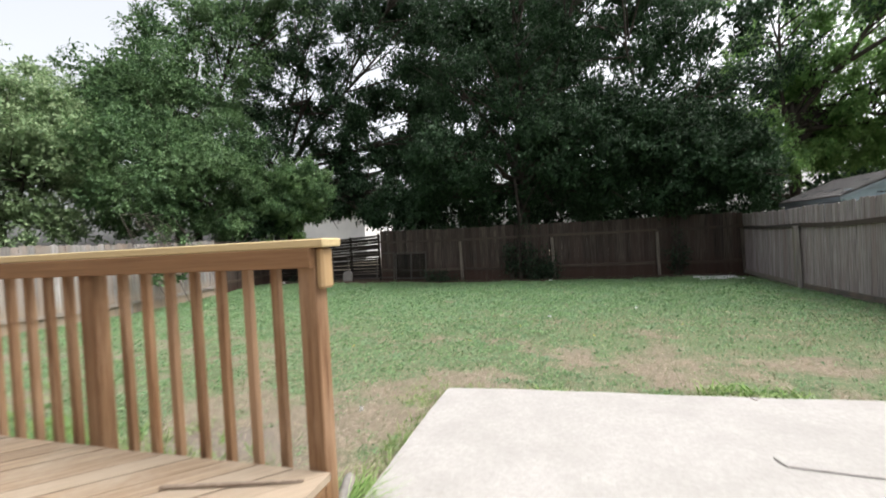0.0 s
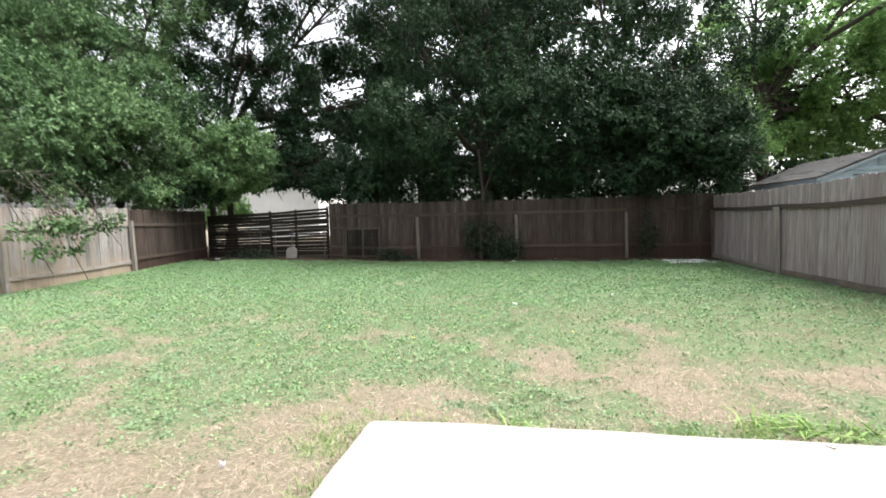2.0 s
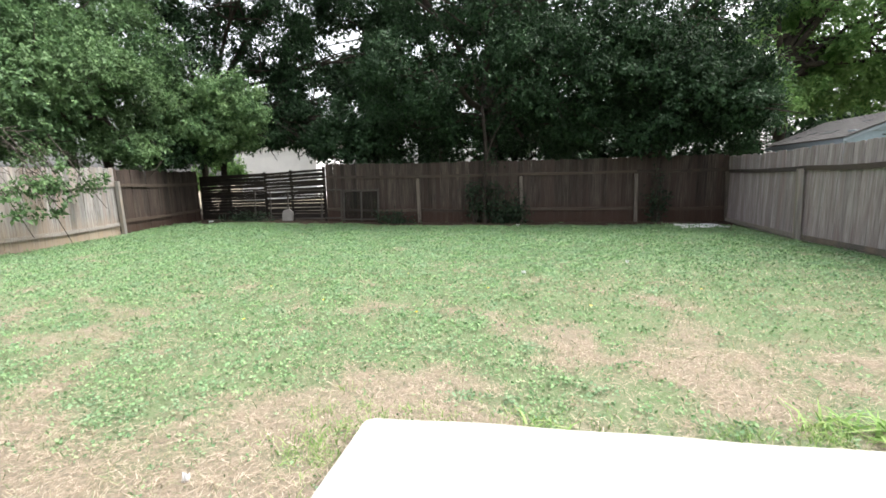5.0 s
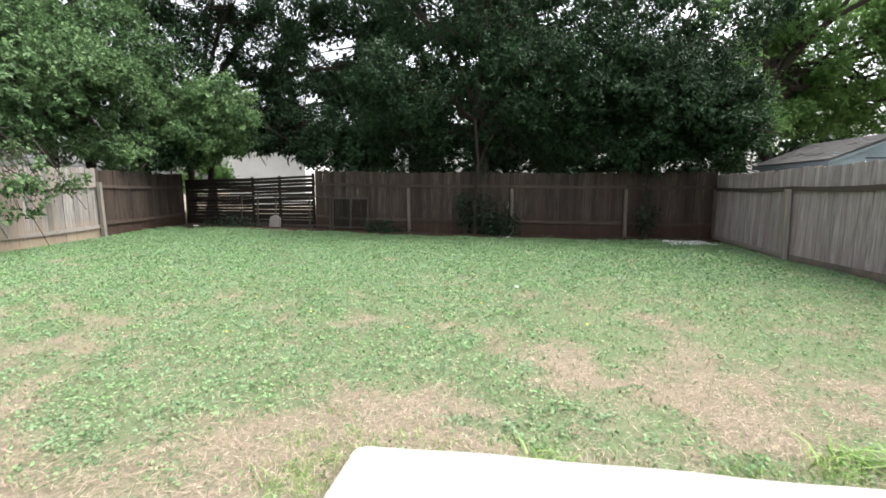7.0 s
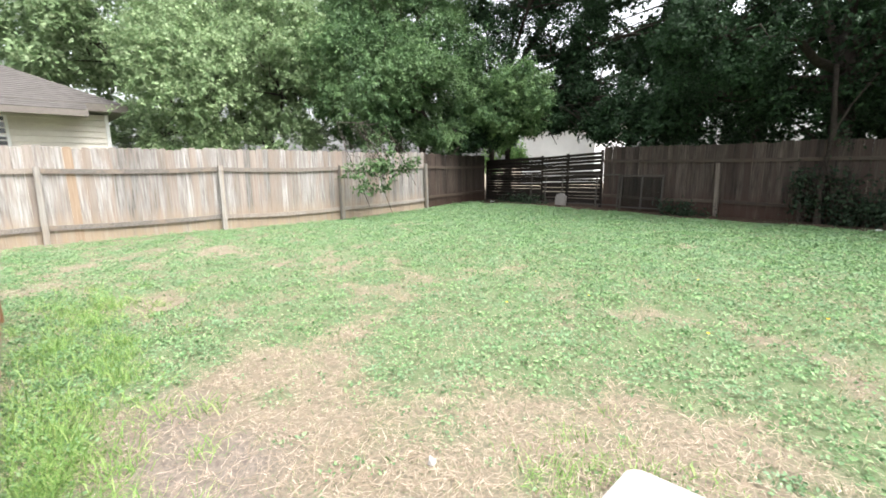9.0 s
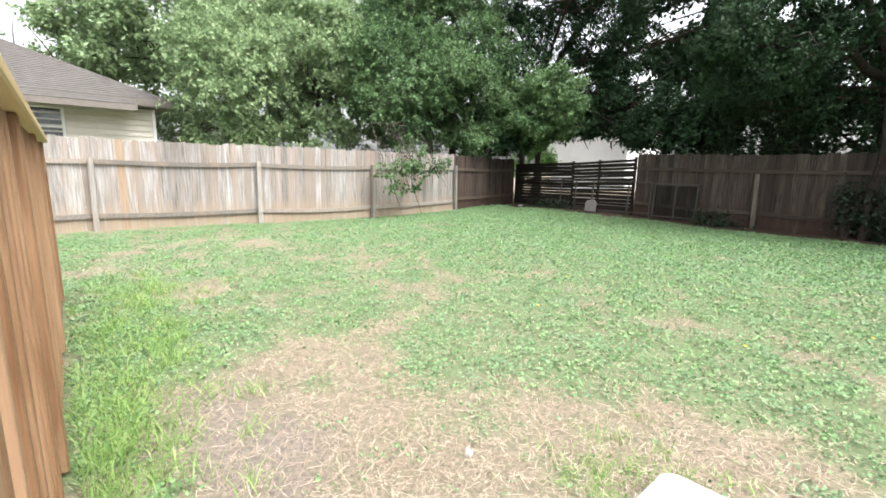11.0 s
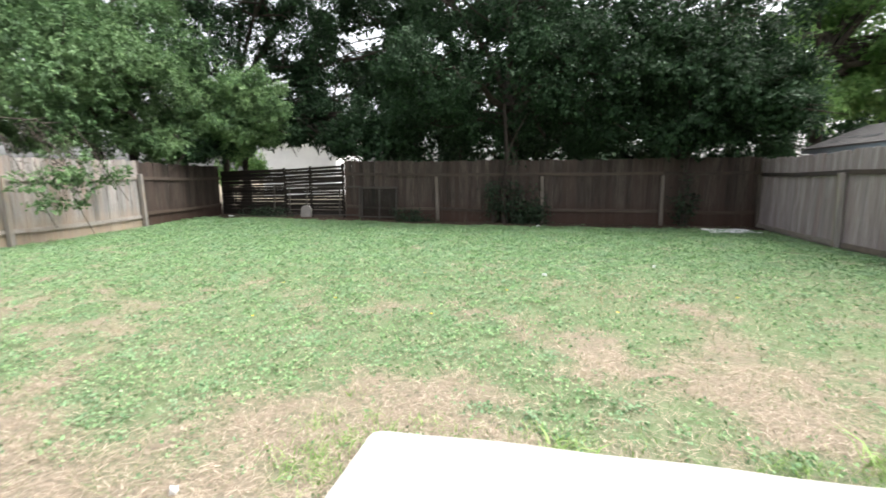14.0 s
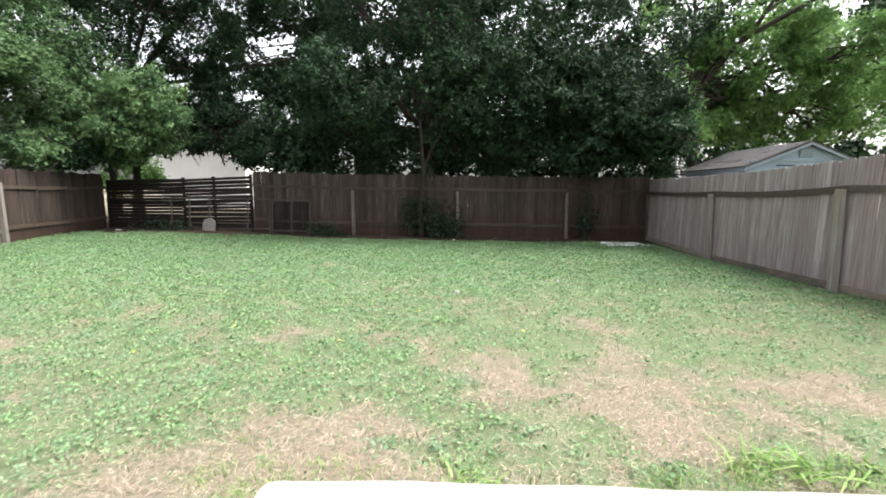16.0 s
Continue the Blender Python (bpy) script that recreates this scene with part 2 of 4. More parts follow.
def ground_mat():
    m, n, l, b = mat("lawn_soil", 0.95, 0, 0.1)
    at = n.new("ShaderNodeAttribute")
    at.attribute_name = "cover"
    v = stretched(n, l, 1, 1, 1)
    fine = tex(n, l, v, 45, 6, 0.75)
    mid = tex(n, l, v, 7, 5, 0.7)
    soil = ramp(n, [(0.3, (0.13, 0.105, 0.085)), (0.5, (0.21, 0.17, 0.135)), (0.72, (0.31, 0.262, 0.205))])
    l.new(fine, soil.inputs[0])
    green = ramp(n, [(0.28, (0.07, 0.1, 0.052)), (0.5, (0.124, 0.166, 0.086)), (0.75, (0.192, 0.226, 0.135))])
    l.new(fine, green.inputs[0])
    add = n.new("ShaderNodeMath")
    add.operation = "ADD"
    l.new(at.outputs["Fac"], add.inputs[0])
    sub = n.new("ShaderNodeMath")
    sub.operation = "MULTIPLY_ADD"
    l.new(mid, sub.inputs[0])
    sub.inputs[1].default_value, sub.inputs[2].default_value = 1.2, -0.6
    l.new(sub.outputs[0], add.inputs[1])
    r = ramp(n, [(0.05, (0.12, 0.12, 0.12)), (1.0, (1, 1, 1))])
    l.new(add.outputs[0], r.inputs[0])
    c = mixc(n, l, soil.outputs[0], green.outputs[0], r.outputs[0])
    ba = n.new("ShaderNodeAttribute")
    ba.attribute_name = "bare"
    grey = ramp(n, [(0.3, (0.12, 0.1, 0.086)), (0.7, (0.245, 0.21, 0.183))])
    l.new(fine, grey.inputs[0])
    c = mixc(n, l, c, grey.outputs[0], ba.outputs["Fac"])
    li = n.new("ShaderNodeAttribute")
    li.attribute_name = "litter"
    mulch = ramp(n, [(0.3, (0.03, 0.022, 0.017)), (0.55, (0.065, 0.045, 0.033)), (0.75, (0.14, 0.1, 0.07))])
    l.new(fine, mulch.inputs[0])
    l.new(mixc(n, l, c, mulch.outputs[0], li.outputs["Fac"]), b.inputs["Base Color"])
    relief(n, l, b, fine, 0.7, 0.02)
    return m


M_GROUND = ground_mat()


# ---- builders ----
def finish(name, bm, material, smooth=False):
    me = bpy.data.meshes.new(name)
    bm.normal_update()
    bm.to_mesh(me)
    bm.free()
    me.materials.append(material)
    if smooth:
        me.shade_smooth()
    return me


def part(name, shape, material, parent=None, label="", m=None):
    me = shape if isinstance(shape, bpy.types.Mesh) else finish(name, shape, material)
    ob = new(name, me)
    if parent:
        ob.parent = parent
    if m is not None:
        ob.matrix_local = m
    if label:
        tagged(ob, label)
    return ob


def thing(name, label, category, m=None, group="", kind=""):
    ob = new(name)
    ob.empty_display_size = 0.2
    if m is not None:
        ob.matrix_basis = m
    return tagged(ob, label, category, group, kind)


def box(sx, sy, sz, at=(0, 0, 0), bevel=0.0, bm=None, turn=None):
    """A box of full sizes, centred at 'at', with broken edges."""
    b = bmesh.new()
    bmesh.ops.create_cube(b, size=1)
    bmesh.ops.scale(b, vec=(sx, sy, sz), verts=b.verts)
    if bevel:
        bmesh.ops.bevel(b, geom=b.edges[:], offset=bevel, segments=1, affect="EDGES")
    if turn is not None:
        bmesh.ops.transform(b, matrix=turn, verts=b.verts)
    bmesh.ops.translate(b, vec=at, verts=b.verts)
    if bm is None:
        return b
    tmp = bpy.data.meshes.new("tmp")
    b.to_mesh(tmp)
    b.free()
    bm.from_mesh(tmp)
    bpy.data.meshes.remove(tmp)
    return bm


def picket_mesh(name, h, w, th, material, ear=0.025):
    """A dog-eared fence board standing on its foot."""
    bm = bmesh.new()
    out = [(-w / 2, 0), (w / 2, 0), (w / 2, h - ear), (w / 2 - ear, h), (-w / 2 + ear, h), (-w / 2, h - ear)]
    f = bm.faces.new([bm.verts.new((x, -th / 2, z)) for x, z in out])
    g = bmesh.ops.extrude_face_region(bm, geom=[f])
    bmesh.ops.translate(bm, vec=(0, th, 0), verts=[v for v in g["geom"] if isinstance(v, bmesh.types.BMVert)])
    bmesh.ops.recalc_face_normals(bm, faces=bm.faces)
    return finish(name, bm, material)


def np_mesh(name, verts, tris, material):
    me = bpy.data.meshes.new(name)
    nv, nt = len(verts), len(tris)
    me.vertices.add(nv)
    me.vertices.foreach_set("co", np.asarray(verts, np.float32).ravel())
    me.loops.add(nt * 3)
    me.loops.foreach_set("vertex_index", np.asarray(tris, np.int32).ravel())
    me.polygons.add(nt)
    me.polygons.foreach_set("loop_start", np.arange(0, nt * 3, 3, dtype=np.int32))
    me.update(calc_edges=True)
    me.materials.append(material)
    return me


def unit(v):
    return v / np.maximum(np.linalg.norm(v, axis=1, keepdims=True), 1e-6)


def leaf_mesh(name, p, d, length, width, material, rng, fold=0.25, face=None):
    """Folded diamond leaves: base p, axis d, blades turned towards face."""
    d = unit(d)
    if face is None:
        face = rng.normal(size=p.shape)
    s = unit(np.cross(d, unit(face)))
    up = np.cross(s, d)
    length, width = np.asarray(length)[:, None], np.asarray(width)[:, None]
    mid = p + d * length * 0.45
    v = np.stack([p, mid + s * width / 2 + up * width * fold, p + d * length, mid - s * width / 2 + up * width * fold], 1).reshape(-1, 3)
    k = 4 * np.arange(len(p))[:, None]
    t = np.concatenate([k + np.array([[0, 1, 2]]), k + np.array([[0, 2, 3]])], 1).reshape(-1, 3)
    return np_mesh(name, v, t, material)


def blade_mesh(name, p, d, length, width, material, rng, bend=0.3):
    """Grass blades: a bent tapered strip of three triangles."""
    d = unit(d)
    s = rng.normal(size=p.shape)
    s[:, 2] = 0
    s = unit(s)
    length, width = np.asarray(length)[:, None], np.asarray(width)[:, None]
    out = d.copy()
    out[:, 2] = -0.35
    tip = p + d * length + out * length * bend
    mid = p + d * length * 0.55
    v = np.stack([p - s * width / 2, p + s * width / 2, mid - s * width * 0.4, mid + s * width * 0.4, tip], 1).reshape(-1, 3)
    k = 5 * np.arange(len(p))[:, None]
    t = np.concatenate([k + np.array([[0, 1, 3]]), k + np.array([[0, 3, 2]]), k + np.array([[2, 3, 4]])], 1).reshape(-1, 3)
    return np_mesh(name, v, t, material)


def tube(bm, pts, radii, sides=8):
    """A tapered limb through pts."""
    rings = []
    for i, p in enumerate(pts):
        a, b = Vector(pts[max(i - 1, 0)]), Vector(pts[min(i + 1, len(pts) - 1)])
        q = (b - a).to_track_quat("Z", "Y")
        ring = []
        for k in range(sides):
            w = 2 * math.pi * k / sides
            r = radii[i] * (1 + 0.12 * math.sin(3 * w + i))
            ring.append(bm.verts.new(Vector(p) + q @ Vector((r * math.cos(w), r * math.sin(w), 0))))
        rings.append(ring)
    for a, b in zip(rings, rings[1:]):
        for k in range(sides):
            bm.faces.new((a[k], a[(k + 1) % sides], b[(k + 1) % sides], b[k]))
    bm.faces.new(rings[-1])
    return bm


def sstep(a, b, x):
    t = np.clip((x - a) / (b - a), 0, 1)
    return t * t * (3 - 2 * t)


def ground_z(x, y):
    """The lawn falls about 0.17 m towards the back fence and a little towards the west fence."""
    x, y = np.asarray(x, float), np.asarray(y, float)
    near = sstep(-60, -30, x) * sstep(60, 30, x) * sstep(60, 30, y)
    fall = -0.17 * sstep(5.5, 14.5, y) * (0.35 + 0.65 * sstep(-10.5, -3, x))
    return (fall - 0.09 * sstep(-5, -10.5, x) * sstep(14, 8, y)) * near


def wave(x, y, f, seed):
    """Cheap smooth pattern between 0 and 1."""
    r = np.random.RandomState(seed)
    out = np.zeros(np.broadcast(x, y).shape)
    for i in range(7):
        a, ph, k = r.uniform(0, 6.28), r.uniform(0, 6.28), f * r.uniform(0.6, 1.9)
        out = out + np.sin(k * (x * math.cos(a) + y * math.sin(a)) + ph + 1.3 * np.sin(0.7 * k * (x * math.sin(a) - y * math.cos(a)) + i))
    return np.clip(0.5 + out / 7, 0, 1)


BARE = [(-1.44, 4.65, 0.55), (-1.03, 5.35, 0.45), (-0.37, 5.25, 0.4), (0.07, 6.24, 0.4), (1.05, 5.75, 0.45), (1.5, 5.6, 0.4), (0.64, 6.3, 0.4),
        (-3.9, 6.54, 0.28), (-4.7, 6.7, 0.22), (-2.79, 5.6, 0.35), (-3.2, 5.0, 0.3), (-2.0, 3.85, 0.6), (-2.75, 3.75, 0.55), (-1.5, 4.2, 0.5),
        (-2.75, 4.45, 0.4), (-1.3, 3.6, 0.5), (2.4, 6.2, 0.4), (3.4, 6.6, 0.35), (-1.15, 3.4, 0.3)]
LUSH = [(-1.37, 6.16, 0.45), (-2.3, 5.15, 0.5), (-3.37, 5.5, 0.5), (-2.1, 4.75, 0.4), (0.0, 5.55, 0.3), (-1.1, 5.9, 0.4), (-2.6, 4.85, 0.4), (-1.75, 5.75, 0.45), (-3.8, 3.4, 0.7), (-3.0, 3.2, 0.4)]


def lattice(x, y, size, seed):
    """Value noise between 0 and 1 on a lattice of the given size."""
    tab = np.random.RandomState(seed).rand(256, 256)
    u, v = x / size + 531.3, y / size + 517.7
    i, j = np.floor(u).astype(int), np.floor(v).astype(int)
    fu, fv = sstep(0, 1, u - i), sstep(0, 1, v - j)
    i, j, i1, j1 = i % 256, j % 256, (i + 1) % 256, (j + 1) % 256
    return (tab[i, j] * (1 - fu) + tab[i1, j] * fu) * (1 - fv) + (tab[i, j1] * (1 - fu) + tab[i1, j1] * fu) * fv


def cover(x, y):
    """How green the lawn is: 0 straw and soil, 1 closed weeds."""
    c = 0.74 + 0.45 * sstep(5.4, 10.0, y) + 0.4 * (lattice(x, y, 0.9, 3) - 0.5)
    for bx, by, r in BARE:
        c = c - 0.3 * np.exp(-((x - bx) ** 2 + 1.6 * (y - by) ** 2) / r ** 2)
    for bx, by, r in LUSH:
        c = c + 0.4 * np.exp(-((x - bx) ** 2 + 1.6 * (y - by) ** 2) / r ** 2)
    mats = 0.4 * lattice(x + 0.3 * y, y, 0.4, 8) + 0.38 * lattice(x, y + 0.2 * x, 0.17, 9) + 0.22 * lattice(x, y, 0.075, 10)
    return np.clip(0.5 + 3.3 * (mats - 0.5) + 1.6 * (c - 0.6), 0, 1) * (1 - 0.92 * strip(x, y))


def strip(x, y):
    """Dead leaves and soil along the foot of the back fence and the dark fence corner."""
    edge = 15.95 + 0.5 * (lattice(x, y, 0.8, 31) - 0.5) - 0.25 * sstep(-8.5, -11, x)
    west = sstep(-11.0, -11.35, x + 0.22 * (y - 13.0)) * sstep(11.5, 13.5, y)
    return np.clip(np.maximum(sstep(-0.18, 0.18, y - edge), west), 0, 1)


# ---- ground: one sheet to the horizon ----
def dull(x, y):
    """Trodden grey soil patches near the deck."""
    e = lambda cx, cy, r: np.exp(-((x - cx) ** 2 + 1.6 * (y - cy) ** 2) / r ** 2)
    return np.clip(1.3 * (e(-2.2, 3.76, 0.28) + e(-2.84, 3.68, 0.26) + e(-2.35, 3.5, 0.26) + 0.6 * e(-1.75, 3.6, 0.22)) * (0.45 + 1.1 * wave(x, y, 13.0, 21)), 0, 1)


def build_ground():
    xs = np.concatenate([[-2500, -600, -200, -80, -40, -25, -18], np.arange(-14, 8.01, 0.11), [12, 18, 30, 60, 200, 600, 2500]])
    ys = np.concatenate([[-2500, -600, -200, -60, -20, -6], np.arange(-1, 19.01, 0.11), [23, 30, 45, 80, 200, 600, 2500]])
    gx, gy = np.meshgrid(xs, ys, indexing="ij")
    fine = (np.abs(gx + 3) < 11.2) & (gy > -1.2) & (gy < 19.2)
    gz = ground_z(gx, gy) - 0.02 + np.where(fine, 0.022 * (wave(gx, gy, 6, 5) - 0.5), 0)
    nx, ny = gx.shape
    idx = np.arange(nx * ny).reshape(nx, ny)
    a, b, c, d = idx[:-1, :-1].ravel(), idx[1:, :-1].ravel(), idx[1:, 1:].ravel(), idx[:-1, 1:].ravel()
    me = np_mesh("ground", np.stack([gx, gy, gz], -1).reshape(-1, 3), np.concatenate([np.stack([a, b, c], 1), np.stack([a, c, d], 1)]), M_GROUND)
    at = me.attributes.new("cover", "FLOAT", "POINT")
    at.data.foreach_set("value", cover(gx, gy).ravel().astype(np.float32))
    bare = me.attributes.new("bare", "FLOAT", "POINT")
    bare.data.foreach_set("value", dull(gx, gy).ravel().astype(np.float32))
    lit = me.attributes.new("litter", "FLOAT", "POINT")
    lit.data.foreach_set("value", (strip(gx, gy) * (gy < 19) * (np.abs(gx + 3) < 12)).ravel().astype(np.float32))
    me.shade_smooth()
    tagged(new("ground", me), "backyard lawn of clover, weeds and dry straw", "lawn", kind="structure")


build_ground()


# ---- patio slab ----
def build_slab():
    bm = bmesh.new()
    edge = []
    top = [(-0.93, -0.58), (3.9, -0.58)]
    n = 26
    for i in range(n + 1):
        t = i / n
        edge.append((3.9 + t * (-0.97 + 0.07 - 3.9), 5.08 + t * (4.88 - 5.08) + 0.012 * math.sin(9 * t) + 0.006 * math.sin(37 * t)))
    for i in range(1, 6):
        w = i / 6 * math.pi / 2
        edge.append((-0.9 - 0.07 * math.sin(w), 4.81 + 0.07 * math.cos(w)))
    left = [(-0.965 + 0.007 * math.sin(5 * k), 4.78 - 0.42 * k) for k in range(12)]
    pts = top + edge + left
    f = bm.faces.new([bm.verts.new((x, y, -0.1)) for x, y in pts])
    g = bmesh.ops.extrude_face_region(bm, geom=[f])
    new_v = [v for v in g["geom"] if isinstance(v, bmesh.types.BMVert)]
    bmesh.ops.translate(bm, vec=(0, 0, 0.145), verts=new_v)
    bmesh.ops.recalc_face_normals(bm, faces=bm.faces)
    rim = [e for e in bm.edges if all(v.co.z > 0 for v in e.verts)]
    bmesh.ops.bevel(bm, geom=rim, offset=0.012, segments=2, affect="EDGES")
    ob = part("pavement", bm, M_SLAB)
    tagged(ob, "pale worn concrete patio slab beside the deck", "patio", kind="structure")
    # a thin broken topping piece lying on the slab
    bm = bmesh.new()
    out = [(1.23, 3.87), (1.66, 3.82), (2.25, 3.76), (2.5, 3.95), (2.2, 4.15), (1.7, 4.12), (1.36, 4.07), (1.2, 3.97)]
    f = bm.faces.new([bm.verts.new((x, y, 0.0453)) for x, y in out])
    g = bmesh.ops.extrude_face_region(bm, geom=[f])
    for v in [v for v in g["geom"] if isinstance(v, bmesh.types.BMVert)]:
        v.co.z += 0.011
    bmesh.ops.recalc_face_normals(bm, faces=bm.faces)
    bmesh.ops.bevel(bm, geom=bm.edges[:], offset=0.004, segments=1, affect="EDGES")
    tagged(part("concrete_flake", bm, M_SLAB), "thin broken pale concrete piece lying on the patio", "concrete piece")


build_slab()


# ---- fences ----
def fence(name, label, pts, inner, top, rails, m_p, m_r, m_post, seed, pitch=0.1385, post_h=1.45):
    """A board fence along pts; posts and rails stand on the inner side (+1: left of the way walked along pts)."""
    r = random.Random(seed)
    root = thing(name, label, "fence", kind="structure")
    kinds = [picket_mesh("picket", top + 0.05 + dh, w, 0.017, m_p) for dh, w in ((0.0, 0.136), (0.018, 0.137), (-0.016, 0.134), (0.006, 0.1365))]
    newer = picket_mesh("picket", top + 0.06, 0.137, 0.017, M_PICKET_N)
    post_me = finish("post", box(0.095, 0.095, post_h, (0, 0, post_h / 2), 0.006), m_post)
    for i, (a, b) in enumerate(zip(pts, pts[1:])):
        a, b = Vector((*a, 0)), Vector((*b, 0))
        way = (b - a).normalized()
        side = Vector((-way.y, way.x, 0)) * inner
        ang = math.degrees(math.atan2(way.y, way.x))
        length = (b - a).length
        n = max(1, round(length / pitch))
        bow = r.uniform(-0.03, 0.03)
        for k in range(n):
            t = (k + 0.5) / n
            p = a + way * length * t + side * (r.uniform(-0.006, 0.002))
            gz = float(ground_z(p.x, p.y))
            fresh = seed == 11 and i == 1 and k == 3
            part("picket", newer if fresh else kinds[r.randrange(4)], m_p, root, "newer orange-tan picket" if fresh else "",
                 pose(p.x, p.y, gz - 0.05 + bow * math.sin(math.pi * t) + r.uniform(-0.006, 0.006), r.uniform(-0.4, 0.4), r.uniform(-0.07, 0.07), ang) @ Matrix.Diagonal((1.012 * length / n / pitch, 1, 1, 1)))
        for z in rails:
            bm = bmesh.new()
            rings = []
            sag = r.uniform(0.005, 0.045)
            for k in range(7):
                t = k / 6
                p = a + way * length * t + side * (0.0115 + 0.021)
                zz = z + float(ground_z(p.x, p.y)) - sag * math.sin(math.pi * t) + r.uniform(-0.004, 0.004)
                q = [p + side * s + Vector((0, 0, zz + h)) for s, h in ((-0.02, -0.045), (0.02, -0.045), (0.02, 0.045), (-0.02, 0.045))]
                rings.append([bm.verts.new(v) for v in q])
            for u, v in zip(rings, rings[1:]):
                for k in range(4):
                    bm.faces.new((u[k], u[(k + 1) % 4], v[(k + 1) % 4], v[k]))
            bm.faces.new(rings[0])
            bm.faces.new(rings[-1][::-1])
            bmesh.ops.recalc_face_normals(bm, faces=bm.faces)
            part("rail", bm, m_r, root)
        p = a + side * 0.103
        part("post", post_me, m_post, root, "", pose(p.x, p.y, float(ground_z(p.x, p.y)) - 0.02, r.uniform(-1.2, 1.2), r.uniform(-1.2, 1.2) + (4.0 if seed == 13 and i == 4 else 2.0 if seed in (13, 12) else 0), ang))
    return root


LEFT = [(-11.4, -0.6), (-11.27, 3.57), (-10.99, 6.59), (-10.68, 9.45), (-11.06, 12.8), (-12.15, 17.1)]
BACKF = [(5.47, 17.12), (2.98, 17.12), (-0.4, 17.12), (-3.75, 17.12), (-7.07, 17.12)]
RIGHT = [(5.15, -0.6), (5.15, 3.3), (5.16, 6.4), (5.19, 9.57), (5.29, 13.0), (5.48, 17.12)]
fence("board_fence", "weathered silver-grey board fence with sagging rails", LEFT[:5], -1, 1.79, (0.29, 1.345), M_PICKET, M_RAIL, M_POST, 11, post_h=1.44)
fence("board_fence", "old brown board fence darkened in colour for tree shade", LEFT[4:], -1, 1.76, (0.35, 1.33), M_PICKET_SHADED, M_RAIL_SHADED, M_POST, 14)
for (ax, ay), (bx, by) in zip(RIGHT[1:], RIGHT[2:]):
    # a low kick board follows the foot of the east fence
    za, zb = float(ground_z(ax, ay)), float(ground_z(bx, by))
    d = Vector((bx - ax, by - ay, zb - za))
    kb = part("kick_board", box(0.024, d.length - 0.12, 0.1, (0, 0, 0), 0.004), M_RAIL)
    kb.matrix_basis = pose(0.5 * (ax + bx) - 0.035, 0.5 * (ay + by), 0.5 * (za + zb) + 0.055, math.degrees(math.atan2(d.z, d.y)), 0, -math.degrees(math.atan2(d.x, d.y)))
    tagged(kb, "grey kick board along the foot of the fence", "board", kind="structure")
fence("board_fence", "brown board fence with tree shade in its dark colour", BACKF, 1, 1.92, (0.4, 1.5), M_PICKET_SHADED, M_RAIL_SHADED, M_POST_SHADED, 12)
fence("board_fence", "grey-brown board fence with one upper rail", RIGHT, 1, 1.85, (1.44,), M_PICKET_R, M_RAIL_R, M_POST, 13)


def slat_fence():
    """Uneven slats in two bays, climbing towards the board fence, with daylight between them."""
    r = random.Random(5)
    root = thing("slat_fence", "low fence of uneven horizontal slats, coloured dark for shade", "fence", kind="structure")
    x0, xm, x1, y = -12.1, -9.45, -7.12, 17.14
    for x, h in ((x0 + 0.05, 1.5), (xm, 1.62), (x1 - 0.05, 1.74), (-8.42, 1.66), (-10.9, 1.52)):
        g = float(ground_z(x, y)) - 0.1
        part("post", box(0.09, 0.05, h - g, (x, y + 0.04, (h + g) / 2), 0.004), M_SLAT_SHADED, root)
    for a, b, lo, hi in ((x0, xm, 1.5, 1.58), (xm, x1, 1.6, 1.72)):
        z = -0.05
        while z < 0.5 * (lo + hi) - 0.06:
            h = r.choice((0.07, 0.085, 0.1, 0.12, 0.09))
            f = (z + h / 2 + 0.1) / 1.7
            tilt = f * (hi - lo) + r.uniform(-0.025, 0.025)
            cut = r.uniform(0, 0.03)
            bm = box(b - a - 0.02 - cut, 0.02, h, (0, 0, 0), 0.003)
            part("slat", bm, M_SLAT_SHADED, root, "", pose(0.5 * (a + b) - cut / 2, y + r.uniform(-0.008, 0.008), z + h / 2, r.uniform(-3, 3), -math.degrees(tilt / (b - a)), 0))
            gap = r.choice((0.004, 0.01, 0.017, 0.023, 0.03)) if a == xm else r.choice((0.014, 0.02)) if 0.2 < z < 0.55 else r.choice((0.002, 0.004, 0.01, 0.022))
            z += h + gap
    return root


slat_fence()


# ---- deck and railing ----
DZ = 0.29


